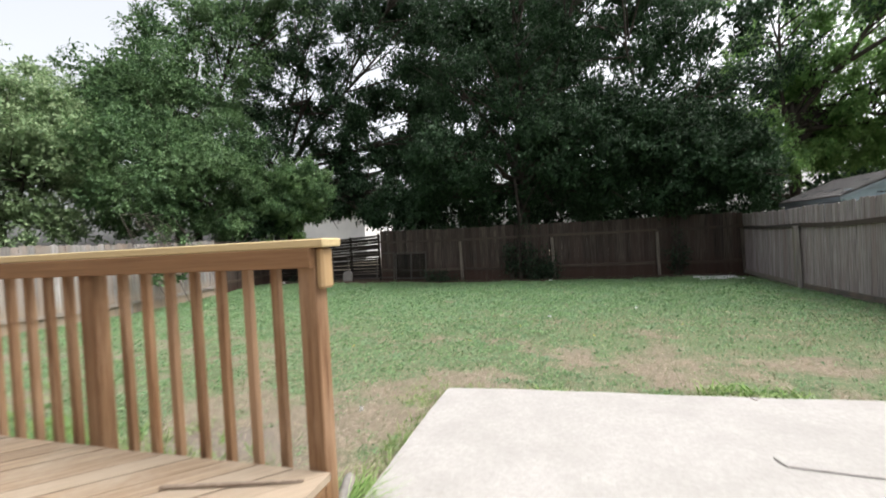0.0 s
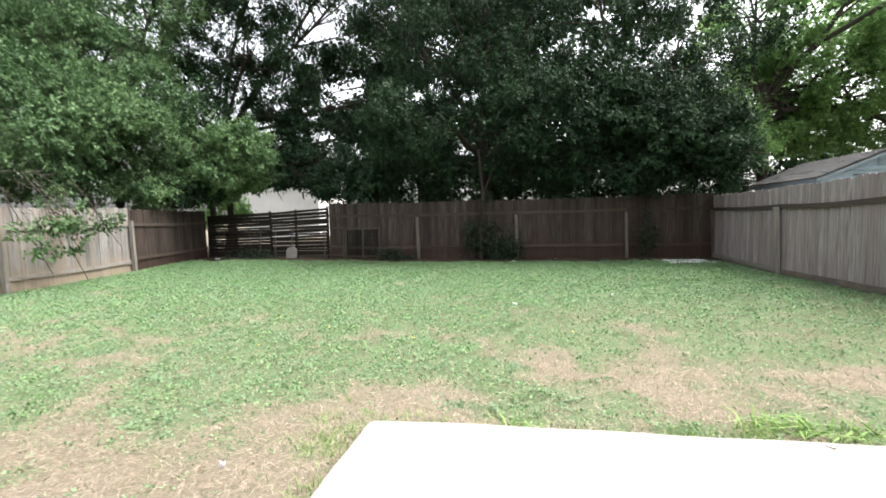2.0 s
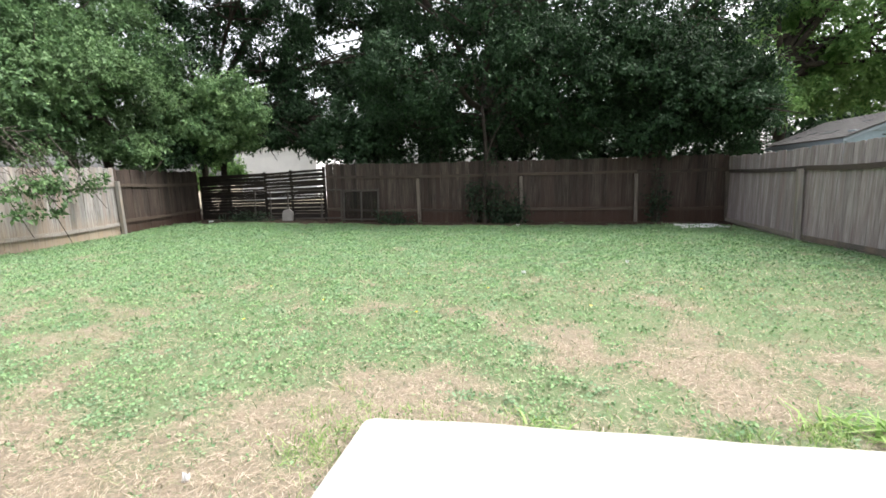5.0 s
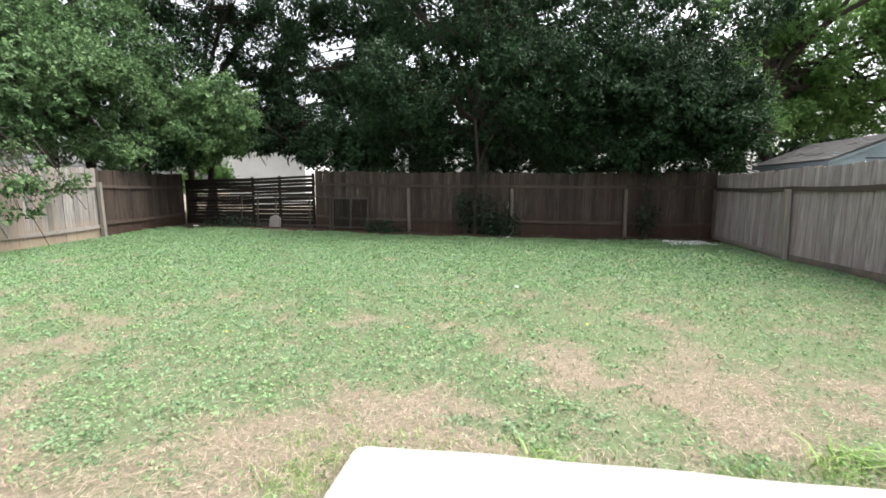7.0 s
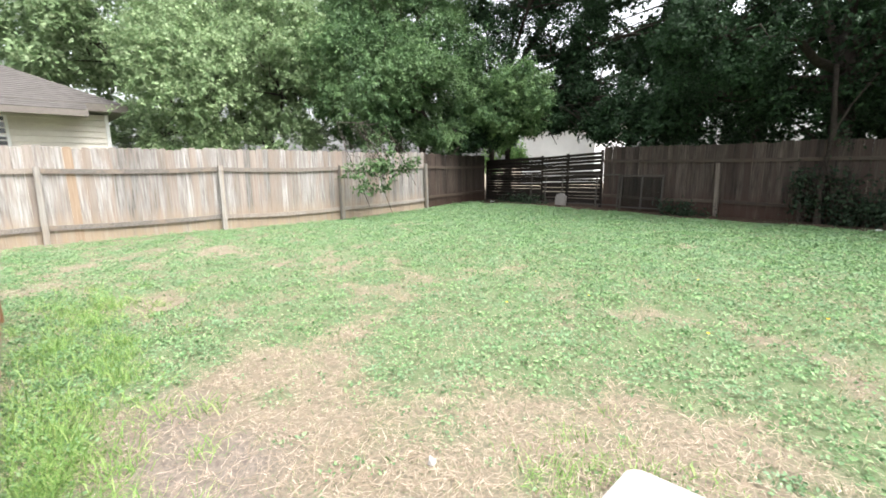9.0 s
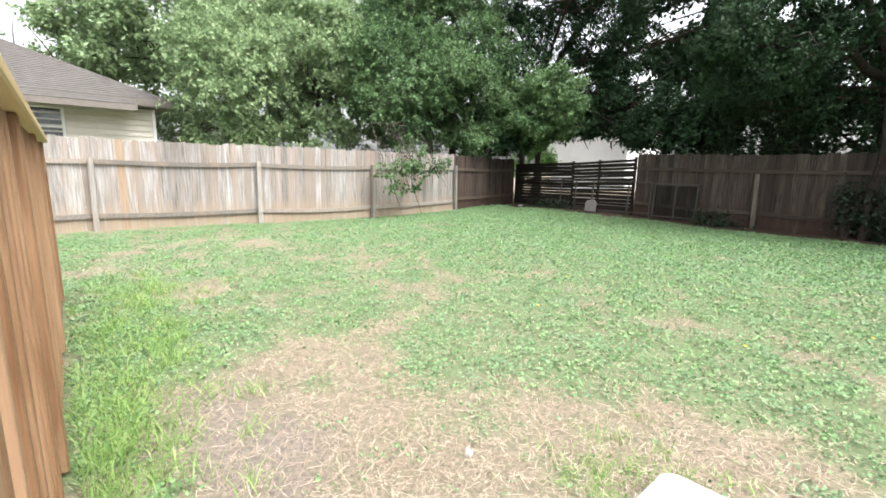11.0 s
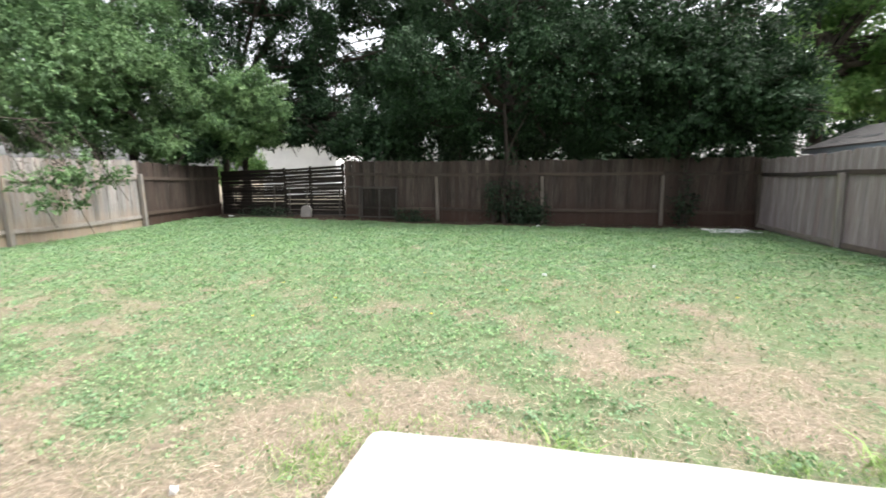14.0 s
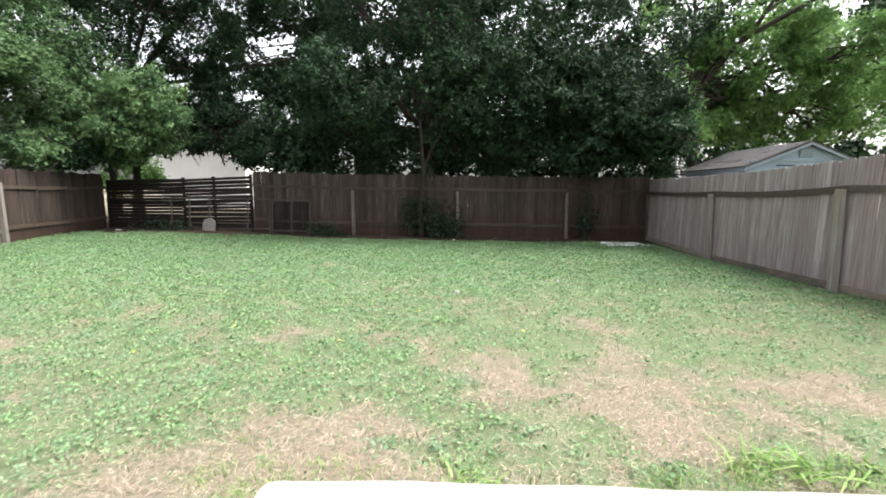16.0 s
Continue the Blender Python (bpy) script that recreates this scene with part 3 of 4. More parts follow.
def build_deck():
    root = thing("wooden_deck", "low sun-bleached wooden deck with diagonal boards", "deck")
    x0, x1, y0, y1 = -5.5, -1.0, -0.58, 2.95
    r = random.Random(3)
    step = 0.205
    u = x0 - (y1 - y0)
    while u < x1:
        # each board runs at 45 degrees and is cut along the deck's outline
        quad = [(u, y0), (u + step - 0.012, y0), (u + step - 0.012 + (y1 - y0), y1), (u + (y1 - y0), y1)]
        pts = [Vector((p[0], p[1], 0)) for p in quad]
        for lim, sign in ((x0, 1), (x1, -1)):
            res = []
            for i, p in enumerate(pts):
                q = pts[(i + 1) % len(pts)]
                ip, iq = sign * (p.x - lim) >= 0, sign * (q.x - lim) >= 0
                if ip:
                    res.append(p)
                if ip != iq:
                    res.append(p.lerp(q, (lim - p.x) / (q.x - p.x)))
            pts = res
        if len(pts) >= 3:
            bm = bmesh.new()
            turn = Matrix.Rotation(radians(-45), 4, "Z")
            lift = r.uniform(-0.002, 0.003)
            f = bm.faces.new([bm.verts.new(turn @ Vector((p.x, p.y, DZ - 0.036 + lift))) for p in pts])
            g = bmesh.ops.extrude_face_region(bm, geom=[f])
            bmesh.ops.translate(bm, vec=(0, 0, 0.036), verts=[v for v in g["geom"] if isinstance(v, bmesh.types.BMVert)])
            bmesh.ops.recalc_face_normals(bm, faces=bm.faces)
            part("deck_board", bm, M_DECK, root, "", Matrix.Rotation(radians(45), 4, "Z"))
        u += step
    for sx, sy, c in ((x1 - x0, 0.04, (0.5 * (x0 + x1), y1 - 0.025)), (x1 - x0, 0.04, (0.5 * (x0 + x1), y0 + 0.025)), (0.04, y1 - y0 - 0.1, (x1 - 0.022, 0.5 * (y0 + y1))), (0.04, y1 - y0 - 0.1, (x0 + 0.022, 0.5 * (y0 + y1)))):
        part("rim_joist", box(sx, sy, 0.22, (c[0], c[1], DZ - 0.042 - 0.11), 0.003), M_STAIN_X, root)
    for i in range(1, 9):
        part("joist", box(0.04, y1 - y0 - 0.1, 0.2, (x0 + i * (x1 - x0) / 9, 0.5 * (y0 + y1), DZ - 0.042 - 0.1)), M_STAIN_X, root)


build_deck()


def build_railing():
    root = thing("deck_railing", "stained wooden deck railing with a pale new cap board", "railing")
    posts = [-1.075, -2.545, -4.015, -5.4]
    yp = 3.005
    for x in posts:
        h = 1.375
        part("post", box(0.1, 0.1, h, (x, yp, h / 2), 0.006), M_STAIN, root)
    for a, b in zip(posts, posts[1:]):
        n = 7
        for k in range(n):
            x = a + (b - a) * (k + 1) / (n + 1) - 0.035 + 0.07 * k / (n - 1)
            part("baluster", box(0.042, 0.042, 1.38, (x, yp + 0.012, -0.015 + 0.69), 0.003), M_STAIN, root)
    part("top_rail", box(4.44, 0.04, 0.095, (-3.245, yp - 0.0725, 1.3275), 0.004), M_STAIN_X, root)
    part("cap_board", box(4.56, 0.17, 0.042, (-3.232, yp - 0.005, 1.3965), 0.006), M_FRESH, root, "pale yellow new pine cap board")
    part("end_block", box(0.042, 0.098, 0.2, (-1.0035, yp, 1.2745), 0.012), M_FRESH_Z, root, "pale new pine end block")


build_railing()


def stick(name, pts, rads, label, category, material=None):
    ob = part(name, tube(bmesh.new(), pts, rads, 7), material or M_STICK)
    ob.data.shade_smooth()
    tagged(ob, label, category)


stick("stick", [(-1.72, 2.66, DZ + 0.012), (-1.4, 2.75, DZ + 0.013), (-1.08, 2.845, DZ + 0.011)], [0.011, 0.01, 0.006], "thin grey stick lying on the deck boards", "stick")
stick("stick", [(1.42, 4.925, 0.05), (1.445, 4.885, 0.05), (1.485, 4.925, 0.05)], [0.002, 0.003, 0.002], "small forked grey twig lying on the patio edge", "stick")
stick("log_stub", [(-1.05, 3.06, 0.0), (-1.07, 3.2, 0.06), (-1.08, 3.27, 0.09)], [0.035, 0.036, 0.03], "short pale log stub in grass by the deck", "log", M_POST)


# ---- neighbour's house to the west ----
def shingle_slope(parent, a, b, c, d, rows, material, th=0.012):
    """Overlapping shingle courses between eave a-b and ridge d-c, each a piece under its roof."""
    a, b, c, d = (Vector(p) for p in (a, b, c, d))
    nrm = (b - a).cross(d - a).normalized()
    if nrm.z < 0:
        nrm = -nrm
    for i in range(rows):
        t0, t1 = i / rows, min(1.0, (i + 1.15) / rows)
        p, q = a.lerp(d, t0), b.lerp(c, t0)
        s, t = b.lerp(c, t1), a.lerp(d, t1)
        bm = bmesh.new()
        vs = [bm.verts.new(v) for v in (p, q, q + nrm * (th * 1.4), s + nrm * th * 0.25, t + nrm * th * 0.25, p + nrm * (th * 1.4))]
        bm.faces.new((vs[0], vs[1], vs[2], vs[5]))
        if (s - t).length > 0.02:
            bm.faces.new((vs[5], vs[2], vs[3], vs[4]))
        else:
            bm.faces.new((vs[5], vs[2], vs[3]))
        part("shingle_course", bm, material, parent)


def siding(parent, x, y0, y1, z0, z1, rows, out, material, axis="x", lap=0.065):
    """Lap-siding boards, each a piece under its wall."""
    for i in range(rows):
        za, zb = z0 + (z1 - z0) * i / rows, z0 + (z1 - z0) * (i + 1) / rows
        prof = [(0, za), (lap * out, za), (0.004 * out, zb), (0, zb)]
        bm = bmesh.new()
        rings = []
        for yy in (y0, y1):
            rings.append([bm.verts.new((x + dx, yy, z) if axis == "x" else (yy, x + dx, z)) for dx, z in prof])
        for k in range(4):
            bm.faces.new((rings[0][k], rings[0][(k + 1) % 4], rings[1][(k + 1) % 4], rings[1][k]))
        bm.faces.new(rings[0])
        bm.faces.new(rings[1][::-1])
        bmesh.ops.recalc_face_normals(bm, faces=bm.faces)
        part("siding_board", bm, material, parent)


def west_house():
    root = thing("house", "cream lap-sided house with a brown hip roof", "house", pose(0, 0.22, 0.03))
    xw, yw = -17.0, 5.25
    wall = part("wall", box(9.9, 13.2, 2.9, (-22.0, -1.4, 1.4)), M_SIDING, root)
    siding(wall, xw, -8.0, yw, -0.1, 2.85, 18, 1, M_SIDING)
    siding(wall, yw, -27.0, xw, -0.1, 2.85, 18, 1, M_SIDING, "y")
    part("corner_board", box(0.09, 0.09, 2.9, (xw + 0.02, yw + 0.02, 1.4), 0.004), M_WHITE, root, "white corner board")
    ez, rz = 3.1, 5.6
    c1, c2 = (-16.45, 5.72, ez), (-16.45, -8.6, ez)
    c3, c4 = (-27.5, 5.72, ez), (-27.5, -8.6, ez)
    r1, r2 = (-22.0, 0.7, rz), (-22.0, -3.5, rz)
    hip = bmesh.new()
    vs = [hip.verts.new(Vector(p) - Vector((0, 0, 0.03))) for p in (c1, c2, c4, c3, r1, r2)]
    for f in ((0, 1, 5, 4), (1, 2, 5), (2, 3, 4, 5), (3, 0, 4), (3, 2, 1, 0)):
        hip.faces.new([vs[k] for k in f])
    roof = part("roof", hip, M_SHINGLE, root, "brown-grey shingled hip roof")
    shingle_slope(roof, c1, c2, r2, r1, 34, M_SHINGLE)
    shingle_slope(roof, c3, c1, r1, r1, 34, M_SHINGLE)
    shingle_slope(roof, c2, c4, r2, r2, 34, M_SHINGLE)
    shingle_slope(roof, c4, c3, r1, r2, 34, M_SHINGLE)
    part("fascia", box(0.04, 14.36, 0.17, (-16.43, -1.44, ez - 0.085)), M_TRIM, root)
    part("fascia", box(11.0, 0.04, 0.17, (-21.96, 5.74, ez - 0.085)), M_TRIM, root)
    part("soffit", box(11.2, 14.3, 0.03, (-22.0, -1.44, ez - 0.19)), M_TRIM, root)
    low = part("porch_roof", box(0.6, 13.3, 0.02, (-16.22, -1.92, 2.97), 0, None, Matrix.Rotation(0.44, 4, "Y")), M_SHINGLE, root)
    shingle_slope(low, (-15.95, 4.76, 2.86), (-15.95, -8.6, 2.86), (-16.5, -8.6, 3.12), (-16.5, 4.76, 3.12), 4, M_SHINGLE)
    part("porch_fascia", box(0.04, 13.36, 0.16, (-15.93, -1.92, 2.77)), M_TRIM, root)
    part("porch_fascia", box(0.54, 0.04, 0.16, (-16.2, 4.74, 2.8)), M_TRIM, root)
    win = part("window", box(0.03, 0.9, 1.0, (xw + 0.035, 2.62, 2.16)), M_CURTAIN, root)
    for sx, sz, cy, cz in ((0.07, 1.1, 2.13, 2.16), (0.07, 1.1, 3.11, 2.16)):
        part("frame", box(0.06, sx, sz, (xw + 0.05, cy, cz), 0.004), M_WHITE, win)
    for cz in (1.64, 2.17, 2.69):
        part("frame", box(0.055, 0.9, 0.05, (xw + 0.05, 2.62, cz), 0.004), M_WHITE, win)
    part("pane", box(0.008, 0.88, 0.98, (xw + 0.058, 2.62, 2.16)), M_GLASS, win)


west_house()


def north_house():
    root = thing("house", "white lap-sided house beyond the slat fence", "house")
    y, x, zt = 34.0, -19.2, 4.5
    wall = part("wall", box(6.3, 6.0, zt + 0.5, (x, y + 3.03, zt / 2 - 0.25)), M_WHITE, root)
    siding(wall, y, x - 3.2, x + 3.2, -0.4, zt, 24, -1, M_WHITE, "y")
    roof = part("roof", box(7.2, 7.0, 0.1, (x, y + 3.1, zt - 0.08)), M_SHINGLE_G, root)
    shingle_slope(roof, (x - 3.7, y - 0.5, zt - 0.05), (x + 3.7, y - 0.5, zt - 0.05), (x + 3.7, y + 3.2, zt + 1.9), (x - 3.7, y + 3.2, zt + 1.9), 24, M_SHINGLE_G)
    shingle_slope(roof, (x + 3.7, y + 6.6, zt - 0.05), (x - 3.7, y + 6.6, zt - 0.05), (x - 3.7, y + 3.2, zt + 1.9), (x + 3.7, y + 3.2, zt + 1.9), 24, M_SHINGLE_G)
    part("fascia", box(7.3, 0.04, 0.16, (x, y - 0.5, zt - 0.13)), M_WHITE, root)


north_house()


# ---- shed over the east fence ----
def build_shed():
    root = thing("garden_shed", "blue-grey wooden shed with a grey shingled gable roof", "shed")
    x0, x1, y0, y1, xr = 7.17, 10.05, 15.2, 18.4, 8.61
    ze, zr = 1.99, 2.59
    for y in (y0, y1):
        bm = bmesh.new()
        f = bm.faces.new([bm.verts.new(p) for p in ((x0, y - 0.03, -0.2), (x1, y - 0.03, -0.2), (x1, y - 0.03, ze), (xr, y - 0.03, zr - 0.04), (x0, y - 0.03, ze))])
        g = bmesh.ops.extrude_face_region(bm, geom=[f])
        bmesh.ops.translate(bm, vec=(0, 0.06, 0), verts=[v for v in g["geom"] if isinstance(v, bmesh.types.BMVert)])
        bmesh.ops.recalc_face_normals(bm, faces=bm.faces)
        part("gable_wall", bm, M_BLUE, root)
    for x in (x0, x1):
        part("side_wall", box(0.06, y1 - y0 - 0.06, ze + 0.2, (x, 0.5 * (y0 + y1), ze / 2 - 0.1)), M_BLUE, root)
    sl = (zr - ze) / (xr - x0)
    xe, xe2, zo = x0 - 0.15, x1 + 0.15, ze - 0.15 * sl + 0.06
    deckp = bmesh.new()
    for s, xx in ((-1, xe), (1, xe2)):
        a = math.atan2(zr + 0.06 - zo, abs(xr - xx))
        ln = math.hypot(zr + 0.06 - zo, xr - xx)
        box(ln, y1 - y0 + 0.3, 0.02, (0.5 * (xr + xx), 0.5 * (y0 + y1) - 0.015, 0.5 * (zr + 0.06 + zo) - 0.018), 0, deckp, Matrix.Rotation(s * a, 4, "Y"))
    roof = part("roof", deckp, M_SHINGLE_G, root)
    for xx in (xe, xe2):
        shingle_slope(roof, (xx, y0 - 0.18, zo), (xx, y1 + 0.15, zo), (xr, y1 + 0.15, zr + 0.06), (xr, y0 - 0.18, zr + 0.06), 13, M_SHINGLE_G)
    for s, xx in ((-1, xe), (1, xe2)):
        a = math.atan2(zr + 0.06 - zo, abs(xr - xx))
        ln = math.hypot(zr + 0.06 - zo, xr - xx)
        part("barge_board", box(ln, 0.025, 0.06, (0.5 * (xr + xx), y0 - 0.16, 0.5 * (zr + 0.06 + zo) - 0.08), 0, None, Matrix.Rotation(s * a, 4, "Y")), M_BLUE_T, root, "pale blue barge board")
    # bare patches where shingles have blown off
    pitch = math.atan2(zr + 0.06 - zo, xr - xe)
    for f, yy, lx, ly in ((0.3, 16.4, 0.16, 0.5), (0.36, 17.3, 0.1, 0.3), (0.62, 15.9, 0.1, 0.25), (0.22, 17.6, 0.12, 0.22)):
        part("bare_patch", box(lx, ly, 0.012, (xe + f * (xr - xe), yy, zo + f * (zr + 0.06 - zo) + 0.02), 0.003, None, Matrix.Rotation(-pitch, 4, "Y")), M_CURTAIN, roof, "dark bare patch of missing shingles")
    part("eave_board", box(0.025, y1 - y0 + 0.3, 0.1, (xe + 0.02, 0.5 * (y0 + y1), zo - 0.08)), M_BLUE, root)
    part("belt_trim", box(x1 - x0, 0.02, 0.04, (xr, y0 - 0.042, 2.13), 0.003), M_BLUE_T, root)
    part("slot", box(0.5, 0.012, 0.035, (8.12, y0 - 0.037, 2.02)), M_CURTAIN, root, "dark slot in the gable wall")
    vent = part("vent", box(0.34, 0.03, 0.2, (8.56, y0 - 0.046, 2.33), 0.004), M_BLUE, root, "blue-grey louvred gable vent")
    for i in range(4):
        part("louvre", box(0.3, 0.02, 0.025, (8.56, y0 - 0.067, 2.26 + 0.045 * i), 0, None, Matrix.Rotation(0.5, 4, "X")), M_BLUE_T, vent)


build_shed()

# ---- own house behind the camera: unseen plain wall, added to block sky light ----
tagged(part("wall_south", box(17.0, 0.2, 2.9, (-2.3, -0.72, 1.4)), M_HOUSEWALL), "plain unseen tan house wall added behind the patio", "wall", kind="structure")


# ---- old frames, block and debris along the back fence ----
def frame_panel(name, x0, x1, h, bars, label, screen=False):
    g = float(ground_z(0.5 * (x0 + x1), 16.9))
    root = thing(name, label, "panel", pose(0.5 * (x0 + x1), 16.88, g, -5, 0, 0))
    w = x1 - x0
    for z in (h, 0.08):
        part("crossbar", box(w, 0.035, 0.045, (0, 0, z), 0.004), M_OLDMETAL, root)
    for x in bars:
        part("upright", box(0.05, 0.036, h, (x - 0.5 * (x0 + x1), 0.002, h / 2), 0.004), M_OLDMETAL, root)
    if screen:
        part("screen", box(w - 0.06, 0.006, h - 0.1, (0, 0.022, h / 2)), M_MESH, root, "dark green mesh screen")


frame_panel("frame_panel", -9.78, -6.44, 1.04, (-9.75, -9.14, -8.47, -7.2, -6.47), "old weathered open frame leaning on slat fence")
frame_panel("screen_panel", -6.41, -5.12, 1.06, (-6.38, -5.75, -5.15), "old framed screen leaning on the back fence", True)


def block():
    g = float(ground_z(-8.6, 16.6))
    bm = bmesh.new()
    out = [(-0.19, 0), (0.19, 0), (0.2, 0.3), (0.1, 0.4), (0.03, 0.42), (-0.14, 0.37), (-0.19, 0.25)]
    f = bm.faces.new([bm.verts.new((x, -0.05, z)) for x, z in out])
    e = bmesh.ops.extrude_face_region(bm, geom=[f])
    bmesh.ops.translate(bm, vec=(0, 0.1, 0), verts=[v for v in e["geom"] if isinstance(v, bmesh.types.BMVert)])
    bmesh.ops.recalc_face_normals(bm, faces=bm.faces)
    bmesh.ops.bevel(bm, geom=bm.edges[:], offset=0.012, segments=1, affect="EDGES")
    ob = part("stone_slab", bm, M_BLOCK)
    ob.matrix_basis = pose(-8.37, 16.68, g - 0.01, -8, 0, 3)
    tagged(ob, "upright grey broken stone slab by slat fence", "stone")


block()


def sheet(name, x, y, sx, sy, seed, label):
    r = random.Random(seed)
    bm = bmesh.new()
    bmesh.ops.create_grid(bm, x_segments=12, y_segments=8, size=0.5)
    for v in bm.verts:
        v.co.x, v.co.y = v.co.x * sx * (1 + 0.2 * r.uniform(-1, 1)), v.co.y * sy * (1 + 0.3 * r.uniform(-1, 1))
        v.co.z = 0.03 + 0.03 * r.random()
    g = bmesh.ops.extrude_face_region(bm, geom=bm.faces[:])
    bmesh.ops.translate(bm, vec=(0, 0, -0.012), verts=[v for v in g["geom"] if isinstance(v, bmesh.types.BMVert)])
    bmesh.ops.recalc_face_normals(bm, faces=bm.faces)
    ob = part(name, bm, M_LITTER)
    ob.matrix_basis = pose(x, y, float(ground_z(x, y)) - 0.02, 0, 0, r.uniform(-20, 20))
    tagged(ob, label, "litter")


sheet("plastic_sheet", 4.25, 15.6, 1.0, 0.7, 2, "crumpled white plastic sheet in the fence corner")
for i, (x, y, s) in enumerate(((-0.23, 8.78, 0.05), (1.28, 9.78, 0.035), (-1.56, 4.35, 0.025), (-0.5, 15.9, 0.09), (-11.0, 16.2, 0.12))):
    sheet("litter_scrap", x, y, s, s * 0.7, 20 + i, "small white scrap of litter lying in grass")


# ---- trees ----
def tree(label, base, trunk_h, trunk_r, lobes, material, seed, leaf=(0.15, 0.075), group="trees around the yard", lean=(0, 0), dense=0.66):
    """lobes: centre x y z, radii, leaves. Trunk and limbs reach into each lobe; leaves stand in clumps."""
    rng = np.random.RandomState(seed)
    r = random.Random(seed)
    gz = float(ground_z(*base))
    root = thing("tree", label, "tree", pose(base[0], base[1], gz), group)
    top = Vector((lean[0], lean[1], trunk_h))
    bm = tube(bmesh.new(), [(0, 0, -0.15), (0.03, 0, 0.3), tuple(0.5 * top + Vector((0.08, 0.05, 0))), tuple(top)], [trunk_r * 1.4, trunk_r, trunk_r * 0.85, trunk_r * 0.6], 10)
    tr = part("trunk", bm, M_BARK, root)
    tr.data.shade_smooth()
    clumps = []
    for cx, cy, cz, rx, ry, rz, n in lobes:
        c = Vector((cx - base[0], cy - base[1], cz - gz))
        a = top * r.uniform(0.7, 1.0)
        mid = a.lerp(c, 0.5) + Vector((r.uniform(-0.3, 0.3), r.uniform(-0.3, 0.3), r.uniform(0, 0.5)))
        if rx < 0.4:
            mid = Vector((c.x - 0.9, c.y, 2.45 - gz))
        jig = [Vector((r.uniform(-0.22, 0.22), r.uniform(-0.22, 0.22), r.uniform(-0.15, 0.2))) for _ in range(2)]
        path = [a, a.lerp(mid, 0.5) + jig[0], mid, mid.lerp(c, 0.5) + jig[1], c, c + (c - mid) * 0.5]
        thin = 0.2 if rx < 0.4 else 1.0
        lb = tube(bmesh.new(), [tuple(p) for p in path], [thin * trunk_r * w for w in (0.4, 0.34, 0.28, 0.22, 0.16)] + [0.006], 7)
        for k in range(9):
            w = Vector((r.gauss(0, 1), r.gauss(0, 1), r.gauss(0.2, 0.8))).normalized()
            e = c + Vector((w.x * rx, w.y * ry, w.z * rz)) * 0.85
            s0 = mid.lerp(c, r.uniform(0.2, 1.0))
            m2 = s0.lerp(e, 0.5) + Vector((r.uniform(-0.2, 0.2), r.uniform(-0.2, 0.2), r.uniform(-0.1, 0.3)))
            tube(lb, [tuple(s0), tuple(m2), tuple(e)], [thin * trunk_r * 0.18, thin * trunk_r * 0.11, 0.004], 5)
        ob = part("limb", lb, M_BARK, root)
        ob.data.shade_smooth()
        # loose boughs through the lobe, each a spray of leafy twigs with soft edges
        n = int(dense * n)
        nb = max(3, n // 420)
        d = unit(rng.normal(size=(nb, 3)))
        q = np.array(c)[None] + d * (0.25 + 0.75 * np.sqrt(rng.rand(nb, 1))) * np.array([rx, ry, rz])[None]
        rs = (0.28 + 0.62 * rng.rand(nb)) * min(1.0, (rx + ry + rz) / 4.5)
        tw = max(3, n // nb // 12)
        e = rng.normal(size=(nb, tw, 3)) * np.array([0.47, 0.47, 0.3])
        t = q[:, None] + e * rs[:, None, None]
        t[:, :, 2] = np.maximum(t[:, :, 2], cz - gz - 1.1 * rz)
        o = unit((e + 0.5 * d[:, None]).reshape(-1, 3))
        clumps.append(np.concatenate([t.reshape(-1, 3), o], 1))
    cl = np.concatenate(clumps)
    k = 12
    big = leaf[0] / 0.13
    way = unit(0.7 * cl[:, 3:] + 0.6 * rng.normal(size=(len(cl), 3)) - np.array([0, 0, 0.2]))
    P = np.repeat(cl[:, :3], k, 0)
    W = np.repeat(way, k, 0)
    O = np.repeat(cl[:, 3:], k, 0)
    along = np.tile(np.linspace(0, 1, k), len(cl))[:, None]
    P = P + W * along * 0.3 * big + rng.normal(size=P.shape) * 0.05 * big
    D = 0.6 * W + 0.8 * rng.normal(size=P.shape)
    D[:, 2] -= 0.35
    F = 0.75 * O + 0.5 * rng.normal(size=P.shape)
    F[:, 2] += 0.8
    f = 0.55 + 0.75 * rng.rand(len(P))
    part("crown", leaf_mesh("crown", P, D, 1.08 * leaf[0] * f, 1.08 * leaf[1] * f, material, rng, 0.2, F), material, root)
    return root


tree("large oak overhanging the back fence, shade in its dark green", (-1.6, 18.4), 4.5, 0.3, [
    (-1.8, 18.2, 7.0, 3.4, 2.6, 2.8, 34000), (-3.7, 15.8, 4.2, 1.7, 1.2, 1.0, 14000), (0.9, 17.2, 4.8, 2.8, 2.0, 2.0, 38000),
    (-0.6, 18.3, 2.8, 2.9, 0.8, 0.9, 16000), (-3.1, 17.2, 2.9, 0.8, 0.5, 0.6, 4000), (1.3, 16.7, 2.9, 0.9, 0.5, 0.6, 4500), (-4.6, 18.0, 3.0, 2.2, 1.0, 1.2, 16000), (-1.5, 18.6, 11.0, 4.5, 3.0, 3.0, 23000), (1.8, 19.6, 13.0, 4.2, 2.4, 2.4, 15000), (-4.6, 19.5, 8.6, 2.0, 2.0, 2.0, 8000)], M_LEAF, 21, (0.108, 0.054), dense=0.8)
